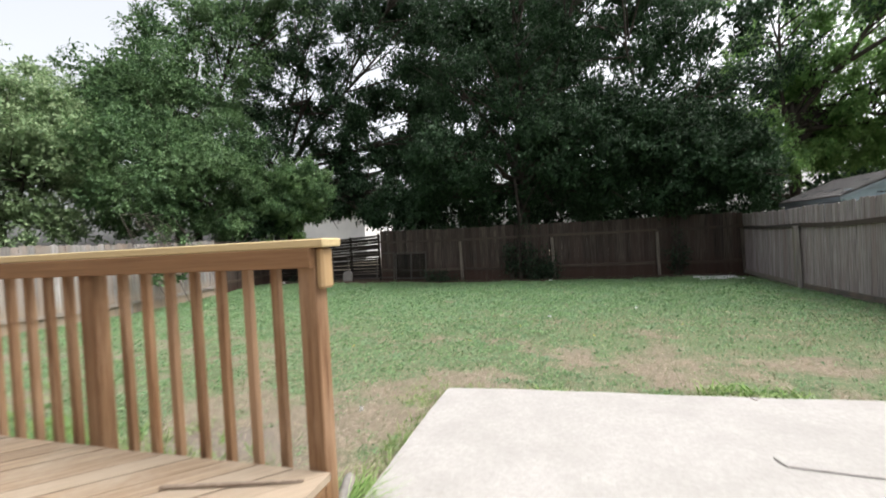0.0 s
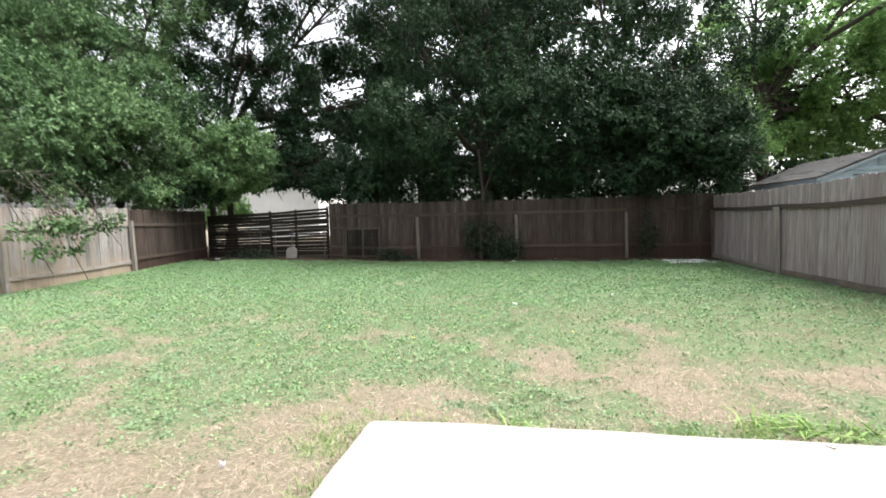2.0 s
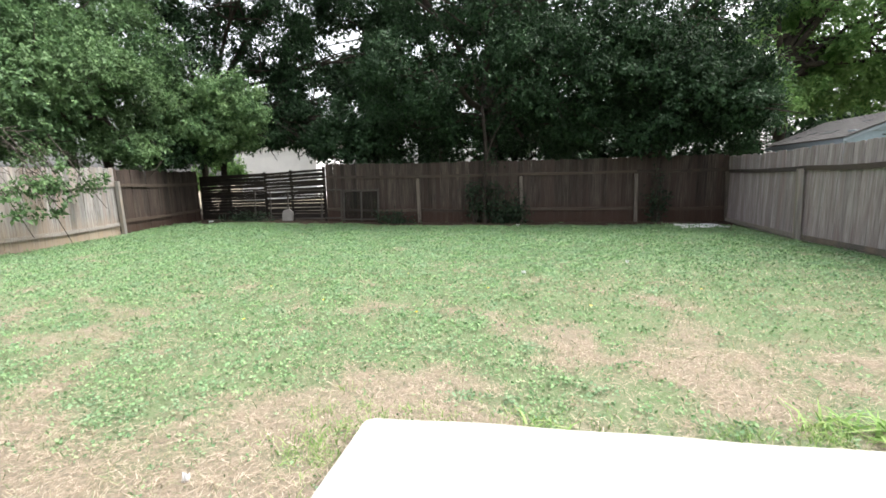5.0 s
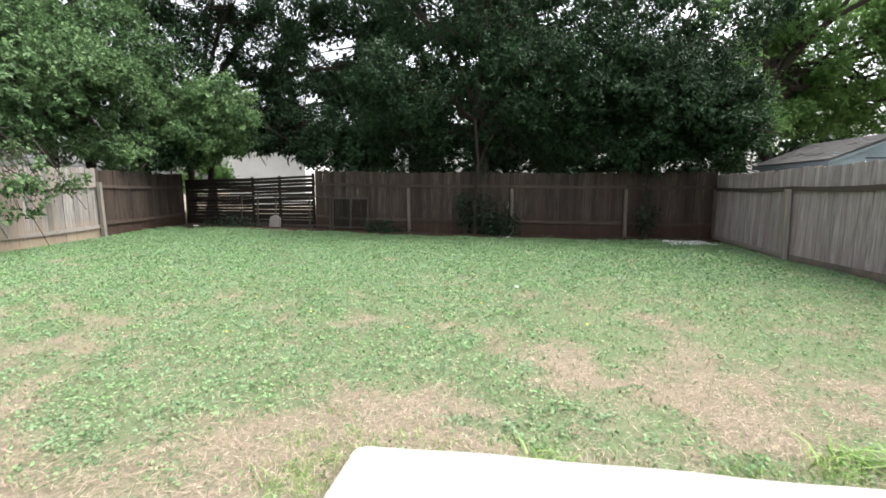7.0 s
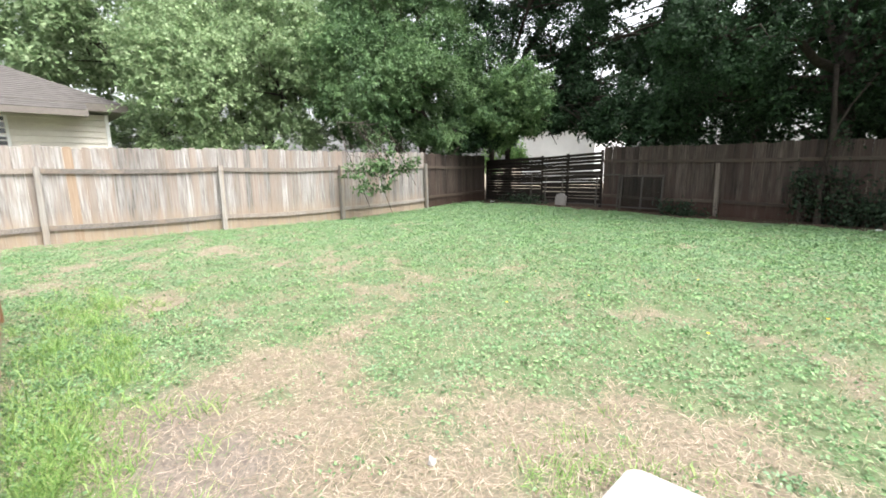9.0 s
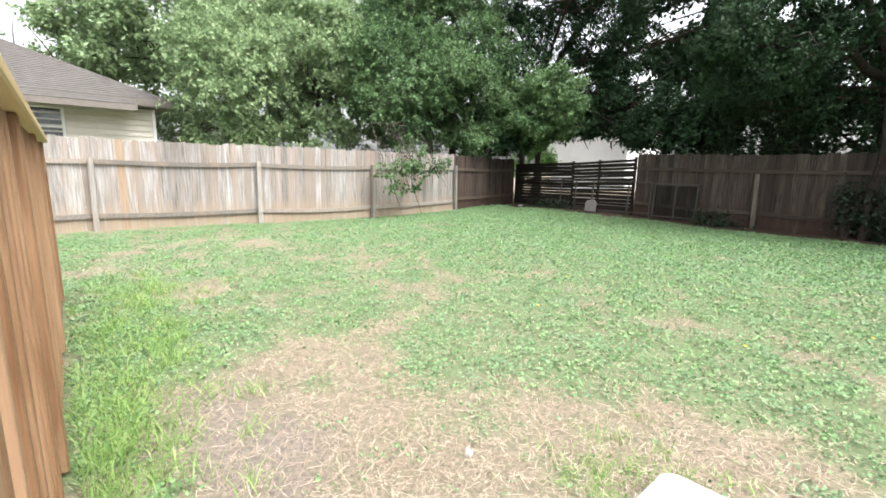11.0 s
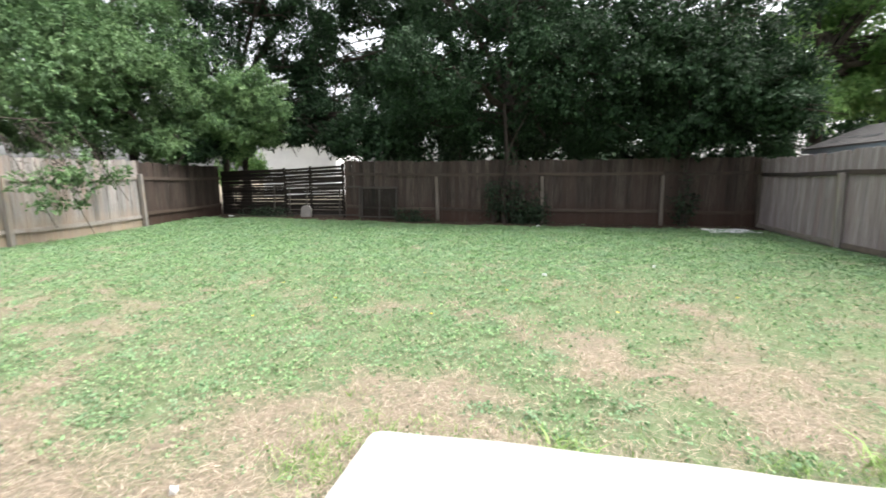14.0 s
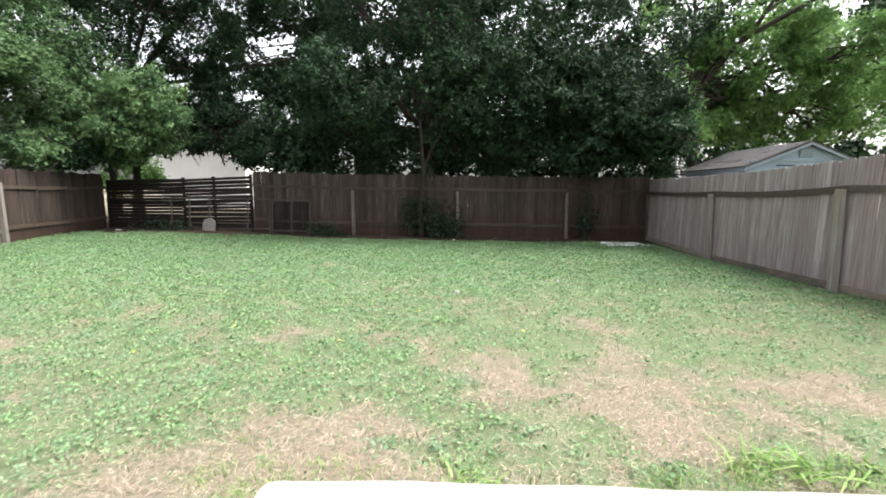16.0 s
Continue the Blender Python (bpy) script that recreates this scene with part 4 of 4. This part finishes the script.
tree("dense tree behind the back fence, shade in its dark green", (3.5, 18.1), 3.5, 0.2, [
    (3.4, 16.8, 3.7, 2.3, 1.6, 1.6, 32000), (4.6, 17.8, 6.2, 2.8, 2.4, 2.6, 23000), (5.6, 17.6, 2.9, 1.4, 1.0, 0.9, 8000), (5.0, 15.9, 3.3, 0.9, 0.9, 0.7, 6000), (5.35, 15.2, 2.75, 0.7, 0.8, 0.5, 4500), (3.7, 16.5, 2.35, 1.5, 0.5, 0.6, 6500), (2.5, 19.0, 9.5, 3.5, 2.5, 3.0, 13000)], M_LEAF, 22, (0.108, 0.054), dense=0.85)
tree("corner tree with bright young leaves over the slat fence", (-12.3, 17.6), 3.4, 0.13, [
    (-11.6, 16.3, 3.7, 0.9, 0.8, 0.8, 8000), (-10.2, 16.2, 4.2, 1.0, 0.8, 0.7, 9500), (-9.4, 16.3, 3.5, 0.8, 0.8, 0.7, 7500), (-10.6, 16.0, 3.1, 1.1, 0.8, 0.7, 9500),
    (-11.7, 16.6, 2.7, 0.7, 0.7, 0.5, 4000), (-11.1, 16.8, 2.4, 0.9, 0.4, 0.35, 3200), (-9.9, 16.9, 2.6, 0.6, 0.4, 0.3, 1500), (-9.2, 16.6, 2.85, 0.45, 0.4, 0.3, 700)], M_LEAF_C, 23, (0.1, 0.055), dense=1.0)
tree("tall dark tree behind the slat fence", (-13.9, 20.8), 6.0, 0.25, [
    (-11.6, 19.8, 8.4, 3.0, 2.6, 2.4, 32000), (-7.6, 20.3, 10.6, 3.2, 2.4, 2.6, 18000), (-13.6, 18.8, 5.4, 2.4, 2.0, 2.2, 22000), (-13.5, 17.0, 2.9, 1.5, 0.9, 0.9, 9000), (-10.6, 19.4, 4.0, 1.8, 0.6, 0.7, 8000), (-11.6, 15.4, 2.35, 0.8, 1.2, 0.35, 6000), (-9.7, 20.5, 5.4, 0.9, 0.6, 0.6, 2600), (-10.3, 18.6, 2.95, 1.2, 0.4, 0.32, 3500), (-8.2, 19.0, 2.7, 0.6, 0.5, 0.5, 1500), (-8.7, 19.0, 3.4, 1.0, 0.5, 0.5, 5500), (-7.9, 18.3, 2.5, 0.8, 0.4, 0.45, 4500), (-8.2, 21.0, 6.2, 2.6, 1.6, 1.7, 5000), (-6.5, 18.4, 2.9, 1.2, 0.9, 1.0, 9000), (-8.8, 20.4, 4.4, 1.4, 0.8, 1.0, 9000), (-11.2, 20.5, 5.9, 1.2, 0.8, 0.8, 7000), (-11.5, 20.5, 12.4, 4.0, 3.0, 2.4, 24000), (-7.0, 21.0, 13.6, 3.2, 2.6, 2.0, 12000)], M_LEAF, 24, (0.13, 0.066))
tree("broad mid-green tree over the west fence", (-13.4, 13.6), 3.2, 0.2, [
    (-13.0, 12.4, 4.1, 2.0, 2.2, 2.2, 34000), (-12.8, 15.2, 4.4, 1.8, 1.8, 2.4, 30000), (-14.5, 14.5, 7.0, 2.4, 2.4, 2.0, 24000), (-11.9, 11.8, 2.3, 0.6, 0.9, 0.4, 2200), (-11.9, 14.8, 2.4, 0.9, 1.5, 0.5, 7000), (-11.9, 13.4, 4.2, 1.2, 1.3, 1.0, 12000), (-10.05, 9.65, 1.0, 0.22, 0.4, 0.28, 230), (-10.1, 10.25, 1.35, 0.22, 0.45, 0.25, 300), (-10.2, 10.7, 1.5, 0.22, 0.5, 0.25, 280), (-10.25, 11.4, 1.3, 0.22, 0.4, 0.25, 200), (-10.1, 10.4, 0.85, 0.2, 0.3, 0.22, 140), (-10.9, 10.6, 2.0, 0.38, 0.6, 0.2, 260)], M_LEAF_M, 25, (0.108, 0.058), dense=0.92)
tree("tall mid-green tree west of the corner", (-16.5, 17.5), 5.0, 0.25, [
    (-15.6, 17.2, 9.4, 3.0, 2.8, 3.0, 36000), (-17.5, 15.0, 5.5, 2.4, 2.4, 3.0, 24000), (-16.8, 14.6, 8.0, 2.2, 1.8, 1.8, 14000), (-17.0, 12.6, 6.2, 2.2, 1.8, 1.7, 12000), (-12.5, 19.6, 13.4, 3.0, 2.5, 2.0, 13000), (-14.0, 18.6, 12.2, 2.8, 2.4, 2.0, 14000)], M_LEAF_M, 26)
tree("light green tree behind the west fence, haze in its colour", (-16.6, 10.2), 3.0, 0.2, [
    (-15.6, 10.2, 4.2, 2.0, 2.3, 2.7, 36000), (-15.6, 7.6, 3.5, 1.6, 1.6, 2.3, 24000), (-19.0, 6.9, 2.5, 1.5, 1.0, 1.1, 8000), (-17.4, 12.6, 5.2, 2.2, 2.2, 2.8, 22000), (-16.6, 10.2, 5.8, 2.2, 2.2, 1.7, 14000), (-17.0, 7.6, 5.6, 2.0, 2.0, 1.6, 12000), (-18.6, 9.4, 7.4, 2.4, 2.4, 2.0, 14000)], M_LEAF_L, 27, (0.115, 0.062), dense=0.84)
tree("light green tree behind the neighbour's house, haze in its colour", (-25.0, 10.5), 4.0, 0.25, [
    (-23.5, 10.5, 5.4, 3.2, 3.2, 4.2, 34000), (-27.0, 6.5, 6.2, 3.6, 3.2, 3.6, 24000), (-31.0, 1.5, 5.6, 3.6, 4.0, 3.4, 10000), (-30.5, 4.6, 6.8, 2.6, 2.6, 2.0, 12000), (-24.0, 13.0, 8.0, 4.0, 3.4, 3.0, 22000), (-26.0, 5.5, 7.6, 3.2, 3.0, 2.4, 18000), (-25.0, 9.0, 8.4, 3.2, 2.6, 2.2, 15000)], M_LEAF_L, 28, (0.22, 0.115), dense=0.55)
tree("yellow-green tree with open limbs behind the shed", (14.2, 23.5), 3.6, 0.24, [
    (12.0, 23.4, 6.6, 2.8, 1.4, 2.2, 11000), (15.6, 23.0, 6.6, 3.0, 1.6, 2.4, 13000), (9.6, 22.0, 4.6, 2.2, 1.2, 1.6, 7000), (18.5, 21.5, 5.4, 2.6, 2.4, 2.6, 12000)], M_LEAF_Y, 29)
tree("dark tree with boughs reaching over the east fence", (10.8, 11.6), 4.6, 0.15, [
    (8.8, 12.6, 6.7, 1.5, 1.8, 1.0, 7000), (6.6, 13.6, 7.3, 1.4, 1.3, 0.7, 3600), (10.5, 11.5, 8.0, 2.4, 2.4, 2.0, 7000), (10.0, 12.6, 5.0, 0.9, 1.2, 0.5, 2400), (11.6, 14.5, 6.4, 1.8, 1.8, 1.3, 7000)], M_LEAF, 30)
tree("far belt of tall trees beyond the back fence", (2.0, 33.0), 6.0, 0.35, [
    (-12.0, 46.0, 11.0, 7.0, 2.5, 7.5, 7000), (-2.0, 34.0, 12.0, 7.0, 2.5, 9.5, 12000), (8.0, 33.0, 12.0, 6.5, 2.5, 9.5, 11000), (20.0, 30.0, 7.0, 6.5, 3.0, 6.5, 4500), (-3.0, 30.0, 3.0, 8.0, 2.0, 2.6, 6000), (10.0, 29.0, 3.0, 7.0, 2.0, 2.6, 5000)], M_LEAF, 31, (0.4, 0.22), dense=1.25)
# Added dark leaf mass that fills in the deep shade below the oak.
tree("low dark trees added for deep shade behind the back fence", (-1.5, 22.2), 1.6, 0.12, [
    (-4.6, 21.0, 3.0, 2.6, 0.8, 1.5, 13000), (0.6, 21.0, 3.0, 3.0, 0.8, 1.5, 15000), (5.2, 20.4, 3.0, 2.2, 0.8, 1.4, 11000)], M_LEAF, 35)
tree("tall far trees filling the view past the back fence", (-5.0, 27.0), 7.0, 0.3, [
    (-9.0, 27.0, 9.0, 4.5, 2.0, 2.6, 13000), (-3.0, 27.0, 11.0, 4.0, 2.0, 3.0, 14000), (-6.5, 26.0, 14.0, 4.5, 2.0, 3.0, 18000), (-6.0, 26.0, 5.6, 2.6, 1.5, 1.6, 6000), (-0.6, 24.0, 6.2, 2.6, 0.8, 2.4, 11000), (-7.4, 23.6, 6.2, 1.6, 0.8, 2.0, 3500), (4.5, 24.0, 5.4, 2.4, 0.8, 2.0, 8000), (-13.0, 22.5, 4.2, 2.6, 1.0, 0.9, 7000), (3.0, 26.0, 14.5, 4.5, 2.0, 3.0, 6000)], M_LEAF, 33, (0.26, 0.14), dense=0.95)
tree("tall leafy tree behind the shed and fence corner", (8.5, 21.0), 6.0, 0.26, [
    (9.0, 20.8, 4.9, 1.5, 0.9, 1.0, 5000), (10.9, 20.8, 5.5, 1.7, 0.9, 1.1, 6000), (13.0, 21.0, 4.6, 1.7, 0.9, 1.1, 4500), (8.0, 20.5, 8.6, 3.0, 1.4, 2.0, 9000), (11.5, 20.0, 9.4, 3.2, 1.4, 2.2, 7000), (10.2, 21.5, 3.9, 1.6, 0.7, 0.8, 7000), (13.2, 21.5, 3.9, 1.9, 0.7, 0.8, 8000), (9.3, 21.0, 7.0, 1.6, 0.9, 1.2, 9000), (12.3, 21.0, 7.0, 1.8, 0.9, 1.3, 10000), (14.5, 20.5, 6.4, 2.4, 1.2, 1.8, 10000), (6.5, 19.6, 4.4, 1.8, 1.4, 1.6, 12000), (15.0, 19.0, 9.5, 3.0, 2.4, 2.0, 12000)], M_LEAF_Y, 34)
tree("yellow-green tree beside the white house", (-18.2, 25.0), 2.2, 0.12, [
    (-17.7, 25.0, 2.3, 1.5, 0.9, 1.5, 8000)], M_LEAF_Y, 32, (0.2, 0.1))


def shrub(label, x, y, rx, ry, h, n, seed):
    rng = np.random.RandomState(seed)
    g = float(ground_z(x, y))
    root = thing("shrub", label, "shrub", pose(x, y, g), "shrubs by the back fence")
    bm = bmesh.new()
    r = random.Random(seed)
    for k in range(7):
        w = r.uniform(0, 6.28)
        tube(bm, [(0.05 * math.cos(w), 0.05 * math.sin(w), -0.05), (0.3 * rx * math.cos(w), 0.3 * ry * math.sin(w), 0.5 * h), (0.7 * rx * math.cos(w), 0.7 * ry * math.sin(w), 0.85 * h)], [0.016, 0.011, 0.004], 5)
    part("stem", bm, M_BARK, root)
    m = n // 30
    c = rng.normal(size=(m, 3)) * np.array([rx, ry, h]) * 0.45
    c[:, 2] = np.abs(c[:, 2]) + 0.25 * h * rng.rand(m)
    c[:, :2] *= np.clip(1.25 - 0.7 * c[:, 2:3] / h, 0.25, 1.2)
    P = np.repeat(c, 30, 0) + rng.normal(size=(m * 30, 3)) * 0.13
    P[:, 2] = np.maximum(P[:, 2], 0.02)
    D = rng.normal(size=P.shape)
    part("leaves", leaf_mesh("leaves", P, D, 0.1 * (0.6 + 0.7 * rng.rand(len(P))), 0.055 * (0.6 + 0.7 * rng.rand(len(P))), M_SHADE_LEAF, rng), M_SHADE_LEAF, root)


# Dark leaf clumps added where shade lies along the fences.
shrub("dark leaves standing in for shade at the back fence", -0.7, 16.74, 0.5, 0.2, 0.6, 700, 41)
shrub("dark climbing leaves standing in for shade on the back fence", -1.9, 16.82, 0.4, 0.15, 1.3, 480, 42)
shrub("tall dark shrub climbing the back fence", -1.2, 16.8, 0.75, 0.12, 1.9, 800, 46)
shrub("dark sapling against the back fence", 3.55, 16.75, 0.25, 0.15, 1.6, 420, 43)
for pts, rads in (([(-1.55, 16.85, -0.2), (-1.6, 16.82, 0.8), (-1.5, 16.8, 1.9), (-1.62, 16.9, 3.4)], [0.1, 0.075, 0.065, 0.05]), ([(3.5, 16.9, -0.2), (3.46, 16.86, 0.9), (3.55, 16.85, 2.0), (3.5, 17.0, 3.3)], [0.085, 0.065, 0.055, 0.04])):
    sap = thing("sapling", "dark slender sapling rising before the back fence", "tree", None, "saplings at the back fence")
    part("trunk", tube(bmesh.new(), pts, rads, 8), M_BARK, sap).data.shade_smooth()
    part("twig", tube(bmesh.new(), [pts[2], (pts[2][0] + 0.25, pts[2][1] - 0.05, 2.5), (pts[2][0] + 0.6, pts[2][1] - 0.1, 3.1)], [0.03, 0.02, 0.01], 6), M_BARK, sap)
shrub("low weeds under the back fence", -4.6, 16.75, 0.8, 0.2, 0.25, 450, 44)
shrub("low dark leaves standing in for shade under the slat fence", -9.8, 16.75, 1.6, 0.15, 0.14, 450, 45)


# ---- grass and weeds ----
def scatter(rng, n, x0, x1, y0, y1, power=1.0):
    x = rng.uniform(x0, x1, n)
    y = y0 + (y1 - y0) * rng.rand(n) ** power
    # inside the fences, off the slab and the deck
    ok = (x > np.interp(y, [3.5, 6.6, 9.45, 12.8, 17.1], [-11.2, -10.92, -10.6, -10.98, -12.1])) & (x < 5.08) & (y < 17.0)
    slab = (x > -0.985) & (y < 4.895 + 0.0535 * (x + 0.9)) & (x < 3.92)
    deck = (x < -0.97) & (x > -5.55) & (y < 3.06)
    ok &= ~(slab | deck)
    return x[ok], y[ok]


def build_lawn():
    rng = np.random.RandomState(77)
    # clover and broad weeds: small rosettes that close into mats
    x, y = scatter(rng, 43000, -12, 5.1, 3.0, 17.0, 1.35)
    c = cover(x, y)
    keep = rng.rand(len(x)) < (0.09 + 0.91 * sstep(0.2, 0.85, c)) * (1 - 0.9 * dull(x, y)) * (1 - 0.95 * strip(x, y)) * (1 - 0.62 * sstep(-0.9, 1.2, x) * sstep(11, 7, y))
    x, y, c = x[keep], y[keep], c[keep]
    far = sstep(4, 15, y)
    k = 10
    rad = np.repeat((0.03 + 0.05 * rng.rand(len(x)) ** 2) * (1 + 1.0 * far), k)
    ang, rr = rng.uniform(0, 6.283, len(x) * k), np.sqrt(rng.rand(len(x) * k))
    X = np.repeat(x, k) + rad * rr * np.cos(ang)
    Y = np.repeat(y, k) + rad * rr * np.sin(ang)
    FAR = np.repeat(far, k)
    tall = 0.012 + 0.07 * sstep(0.45, 1.0, c) * lattice(x, y, 0.22, 14) * (0.4 + 0.6 * rng.rand(len(x)))
    H = np.repeat(tall, k) * (1.05 - 0.75 * rr ** 2) * (0.55 + 0.5 * rng.rand(len(X)))
    ok = ~(((X > -0.985) & (Y < 4.91 + 0.0535 * (X + 0.9)) & (X < 3.92)) | ((X < -0.97) & (X > -5.55) & (Y < 3.06)))
    X, Y, H, FAR, ang, rr = X[ok], Y[ok], H[ok], FAR[ok], ang[ok], rr[ok]
    P = np.stack([X, Y, ground_z(X, Y) - 0.012 + H], 1)
    D = np.stack([np.cos(ang), np.sin(ang), 0.35 - 0.5 * rr], 1) + 0.5 * rng.normal(size=P.shape)
    F = np.stack([0.7 * rr * np.cos(ang), 0.7 * rr * np.sin(ang), np.ones(len(X))], 1) + 0.45 * rng.normal(size=P.shape)
    L = (0.0215 + 0.017 * FAR) * (0.55 + 0.85 * rng.rand(len(X)))
    tagged(new("clover_weeds", leaf_mesh("clover_weeds", P, D, L, L * 0.66, M_WEED, rng, 0.12, F)), "low clumps of clover and broadleaf weeds in lawn", "weeds", kind="stuff")
    # short grass
    near_x, near_y = scatter(rng, 60000, -5.5, 5.1, 3.0, 9.0)
    x, y = scatter(rng, 80000, -12, 5.1, 3.0, 17.0, 1.6)
    x, y = np.concatenate([x, near_x]), np.concatenate([y, near_y])
    c = cover(x, y)
    keep = rng.rand(len(x)) < (0.4 + 0.6 * np.exp(-((c - 0.45) / 0.3) ** 2)) * (1 - 0.8 * np.clip(dull(x, y), 0, 1)) * (1 - 0.9 * strip(x, y))
    x, y = x[keep], y[keep]
    far = sstep(4, 14, y)
    P = np.stack([x, y, ground_z(x, y) - 0.018], 1)
    D = rng.normal(size=P.shape) * 0.7
    D[:, 2] = 0.4 + 0.4 * rng.rand(len(x))
    tagged(new("short_grass", blade_mesh("short_grass", P, D, (0.035 + 0.045 * rng.rand(len(x))), 0.003 + 0.005 * far, M_BLADE, rng)), "thin short lawn grass, partly dry", "grass", kind="stuff")
    # straw
    near_x, near_y = scatter(rng, 45000, -3.6, 2.5, 3.0, 6.2)
    x, y = scatter(rng, 185000, -9, 5.1, 3.0, 13.0, 1.6)
    x, y = np.concatenate([x, near_x]), np.concatenate([y, near_y])
    c = cover(x, y)
    keep = rng.rand(len(x)) < (0.3 * (1 - 0.8 * sstep(7, 11, y)) + 0.7 * sstep(0.8, 0.3, c)) * (1 - 0.55 * np.clip(dull(x, y), 0, 1))
    x, y = x[keep], y[keep]
    n = len(x)
    w, ln = rng.uniform(0, 6.283, n), 0.03 + 0.075 * rng.rand(n) ** 1.6
    z = ground_z(x, y) - 0.008 + 0.016 * rng.rand(n)
    wd = 0.0005 + 0.0008 * rng.rand(n) + 0.0022 * sstep(5, 12, y)
    a = np.stack([x, y, z], 1)
    t = np.stack([np.cos(w), np.sin(w), 0.12 * rng.normal(size=n)], 1) * ln[:, None]
    o = np.stack([-np.sin(w), np.cos(w), np.zeros(n)], 1) * wd[:, None]
    bow = np.stack([-np.sin(w), np.cos(w), 0.3 + 0 * w], 1) * (ln * 0.07 * rng.normal(size=n))[:, None]
    v = np.stack([a - o, a + o, a + 0.5 * t + bow + o, a + 0.5 * t + bow - o, a + t], 1).reshape(-1, 3)
    k5 = 5 * np.arange(n)[:, None]
    tri = np.concatenate([k5 + np.array([[0, 1, 2]]), k5 + np.array([[0, 2, 3]]), k5 + np.array([[3, 2, 4]])], 1).reshape(-1, 3)
    tagged(new("dry_straw", np_mesh("dry_straw", v, tri, M_STRAW)), "dry straw and dead grass on bare soil", "straw", kind="stuff")
    # longer grass in loose tufts in front of the deck and along the slab
    xs, ys = [], []
    for bx, by, sx, sy, n in ((-3.7, 3.35, 0.7, 0.22, 95), (-2.9, 3.2, 0.35, 0.1, 34), (-4.8, 3.5, 0.8, 0.4, 80), (-1.2, 3.12, 0.12, 0.06, 22), (-1.9, 3.12, 0.5, 0.04, 26), (-2.4, 3.2, 0.35, 0.1, 30), (-1.02, 3.5, 0.03, 0.4, 14), (-1.15, 4.75, 0.12, 0.25, 12), (-1.1, 4.9, 0.12, 0.2, 12), (-0.3, 5.05, 0.5, 0.05, 7), (0.9, 5.08, 0.35, 0.04, 9), (1.6, 5.12, 0.35, 0.05, 9)):
        m = int(rng.randint(26, 40))
        xs.append(np.repeat(bx + sx * rng.normal(size=n), m) + 0.045 * rng.normal(size=n * m))
        ys.append(np.repeat(by + sy * rng.normal(size=n), m) + 0.045 * rng.normal(size=n * m))
    t = rng.rand(380)
    xs.append(-0.95 + 4.7 * t)
    ys.append(4.92 + 0.0535 * 4.7 * t + np.abs(rng.normal(size=len(t))) * (0.05 + 0.12 * wave(t * 5, t, 3, 4)))
    x, y = np.concatenate(xs), np.concatenate(ys)
    ok = ~((x > -0.985) & (y < 4.9 + 0.0535 * (x + 0.9))) & ~((x < -0.98) & (y < 3.07))
    x, y = x[ok], y[ok]
    P = np.stack([x, y, ground_z(x, y) - 0.02], 1)
    D = rng.normal(size=P.shape) * 0.5
    D[:, 2] = 0.6 + 0.4 * rng.rand(len(x))
    tagged(new("tall_grass", blade_mesh("tall_grass", P, D, (0.05 + 0.1 * rng.rand(len(x))) * (1 - 0.45 * sstep(4.0, 4.7, y)), 0.0022 + 0.0038 * rng.rand(len(x)), M_LUSH, rng, 0.5)), "longer lush grass along deck and patio edges", "grass", kind="stuff")


build_lawn()


def tuft(x, y, n, length, seed, label, spread=0.05, wide=0.009):
    rng = np.random.RandomState(seed)
    P = np.stack([spread * rng.normal(size=n), 0.5 * spread * rng.normal(size=n), np.zeros(n)], 1)
    w = rng.uniform(0, 6.28, n)
    D = np.stack([np.cos(w), np.sin(w), 0.35 + 0.8 * rng.rand(n)], 1)
    me = blade_mesh("grass_tuft", P, D, length * (0.5 + 0.6 * rng.rand(n)), wide * (1 + 0.6 * rng.rand(n)), M_LUSH, rng, 0.6)
    ob = new("grass_tuft", me)
    ob.matrix_basis = pose(x, y, float(ground_z(x, y)) - 0.02)
    tagged(ob, label, "grass tuft", "grass tufts")


tuft(1.45, 5.19, 42, 0.22, 61, "coarse broad-bladed grass tuft leaning over the patio", 0.09, 0.013)
tuft(1.22, 5.22, 18, 0.18, 62, "coarse green grass tuft at the patio edge", 0.06)
tuft(1.74, 5.2, 26, 0.18, 63, "coarse broad-bladed grass tuft leaning over the patio", 0.09, 0.013)
tuft(-0.1, 4.99, 30, 0.13, 64, "small grass tuft creeping over the patio edge", 0.05)
tuft(-1.13, 3.14, 110, 0.24, 65, "long grass tuft round the railing post", 0.06)
tuft(-0.985, 3.02, 130, 0.3, 67, "long green grass tuft growing over the deck corner", 0.05, 0.007)
tuft(-0.985, 2.78, 70, 0.22, 68, "long grass tuft between deck and patio", 0.03, 0.006)
tuft(-1.02, 3.3, 70, 0.2, 66, "long grass tuft between deck and patio", 0.05)


def flowers():
    rng = np.random.RandomState(9)
    P, D = [], []
    for x, y in ((-1.15, 6.6), (-2.2, 6.9), (-0.6, 7.6), (0.4, 7.0), (-3.1, 7.4), (1.6, 7.8), (-1.7, 8.3), (-2.6, 6.2)):
        z = float(ground_z(x, y)) + 0.06
        for k in range(14):
            w = 2 * math.pi * k / 14
            P.append((x, y, z))
            D.append((math.cos(w), math.sin(w), 0.25))
    P, D = np.array(P), np.array(D)
    tagged(new("dandelion_flowers", leaf_mesh("dandelion_flowers", P, D, np.full(len(P), 0.018), np.full(len(P), 0.006), M_FLOWER, rng, 0.1, np.tile([0, 0, 1.0], (len(P), 1)))), "small yellow dandelion flowers scattered in the lawn", "flowers", kind="stuff")


flowers()
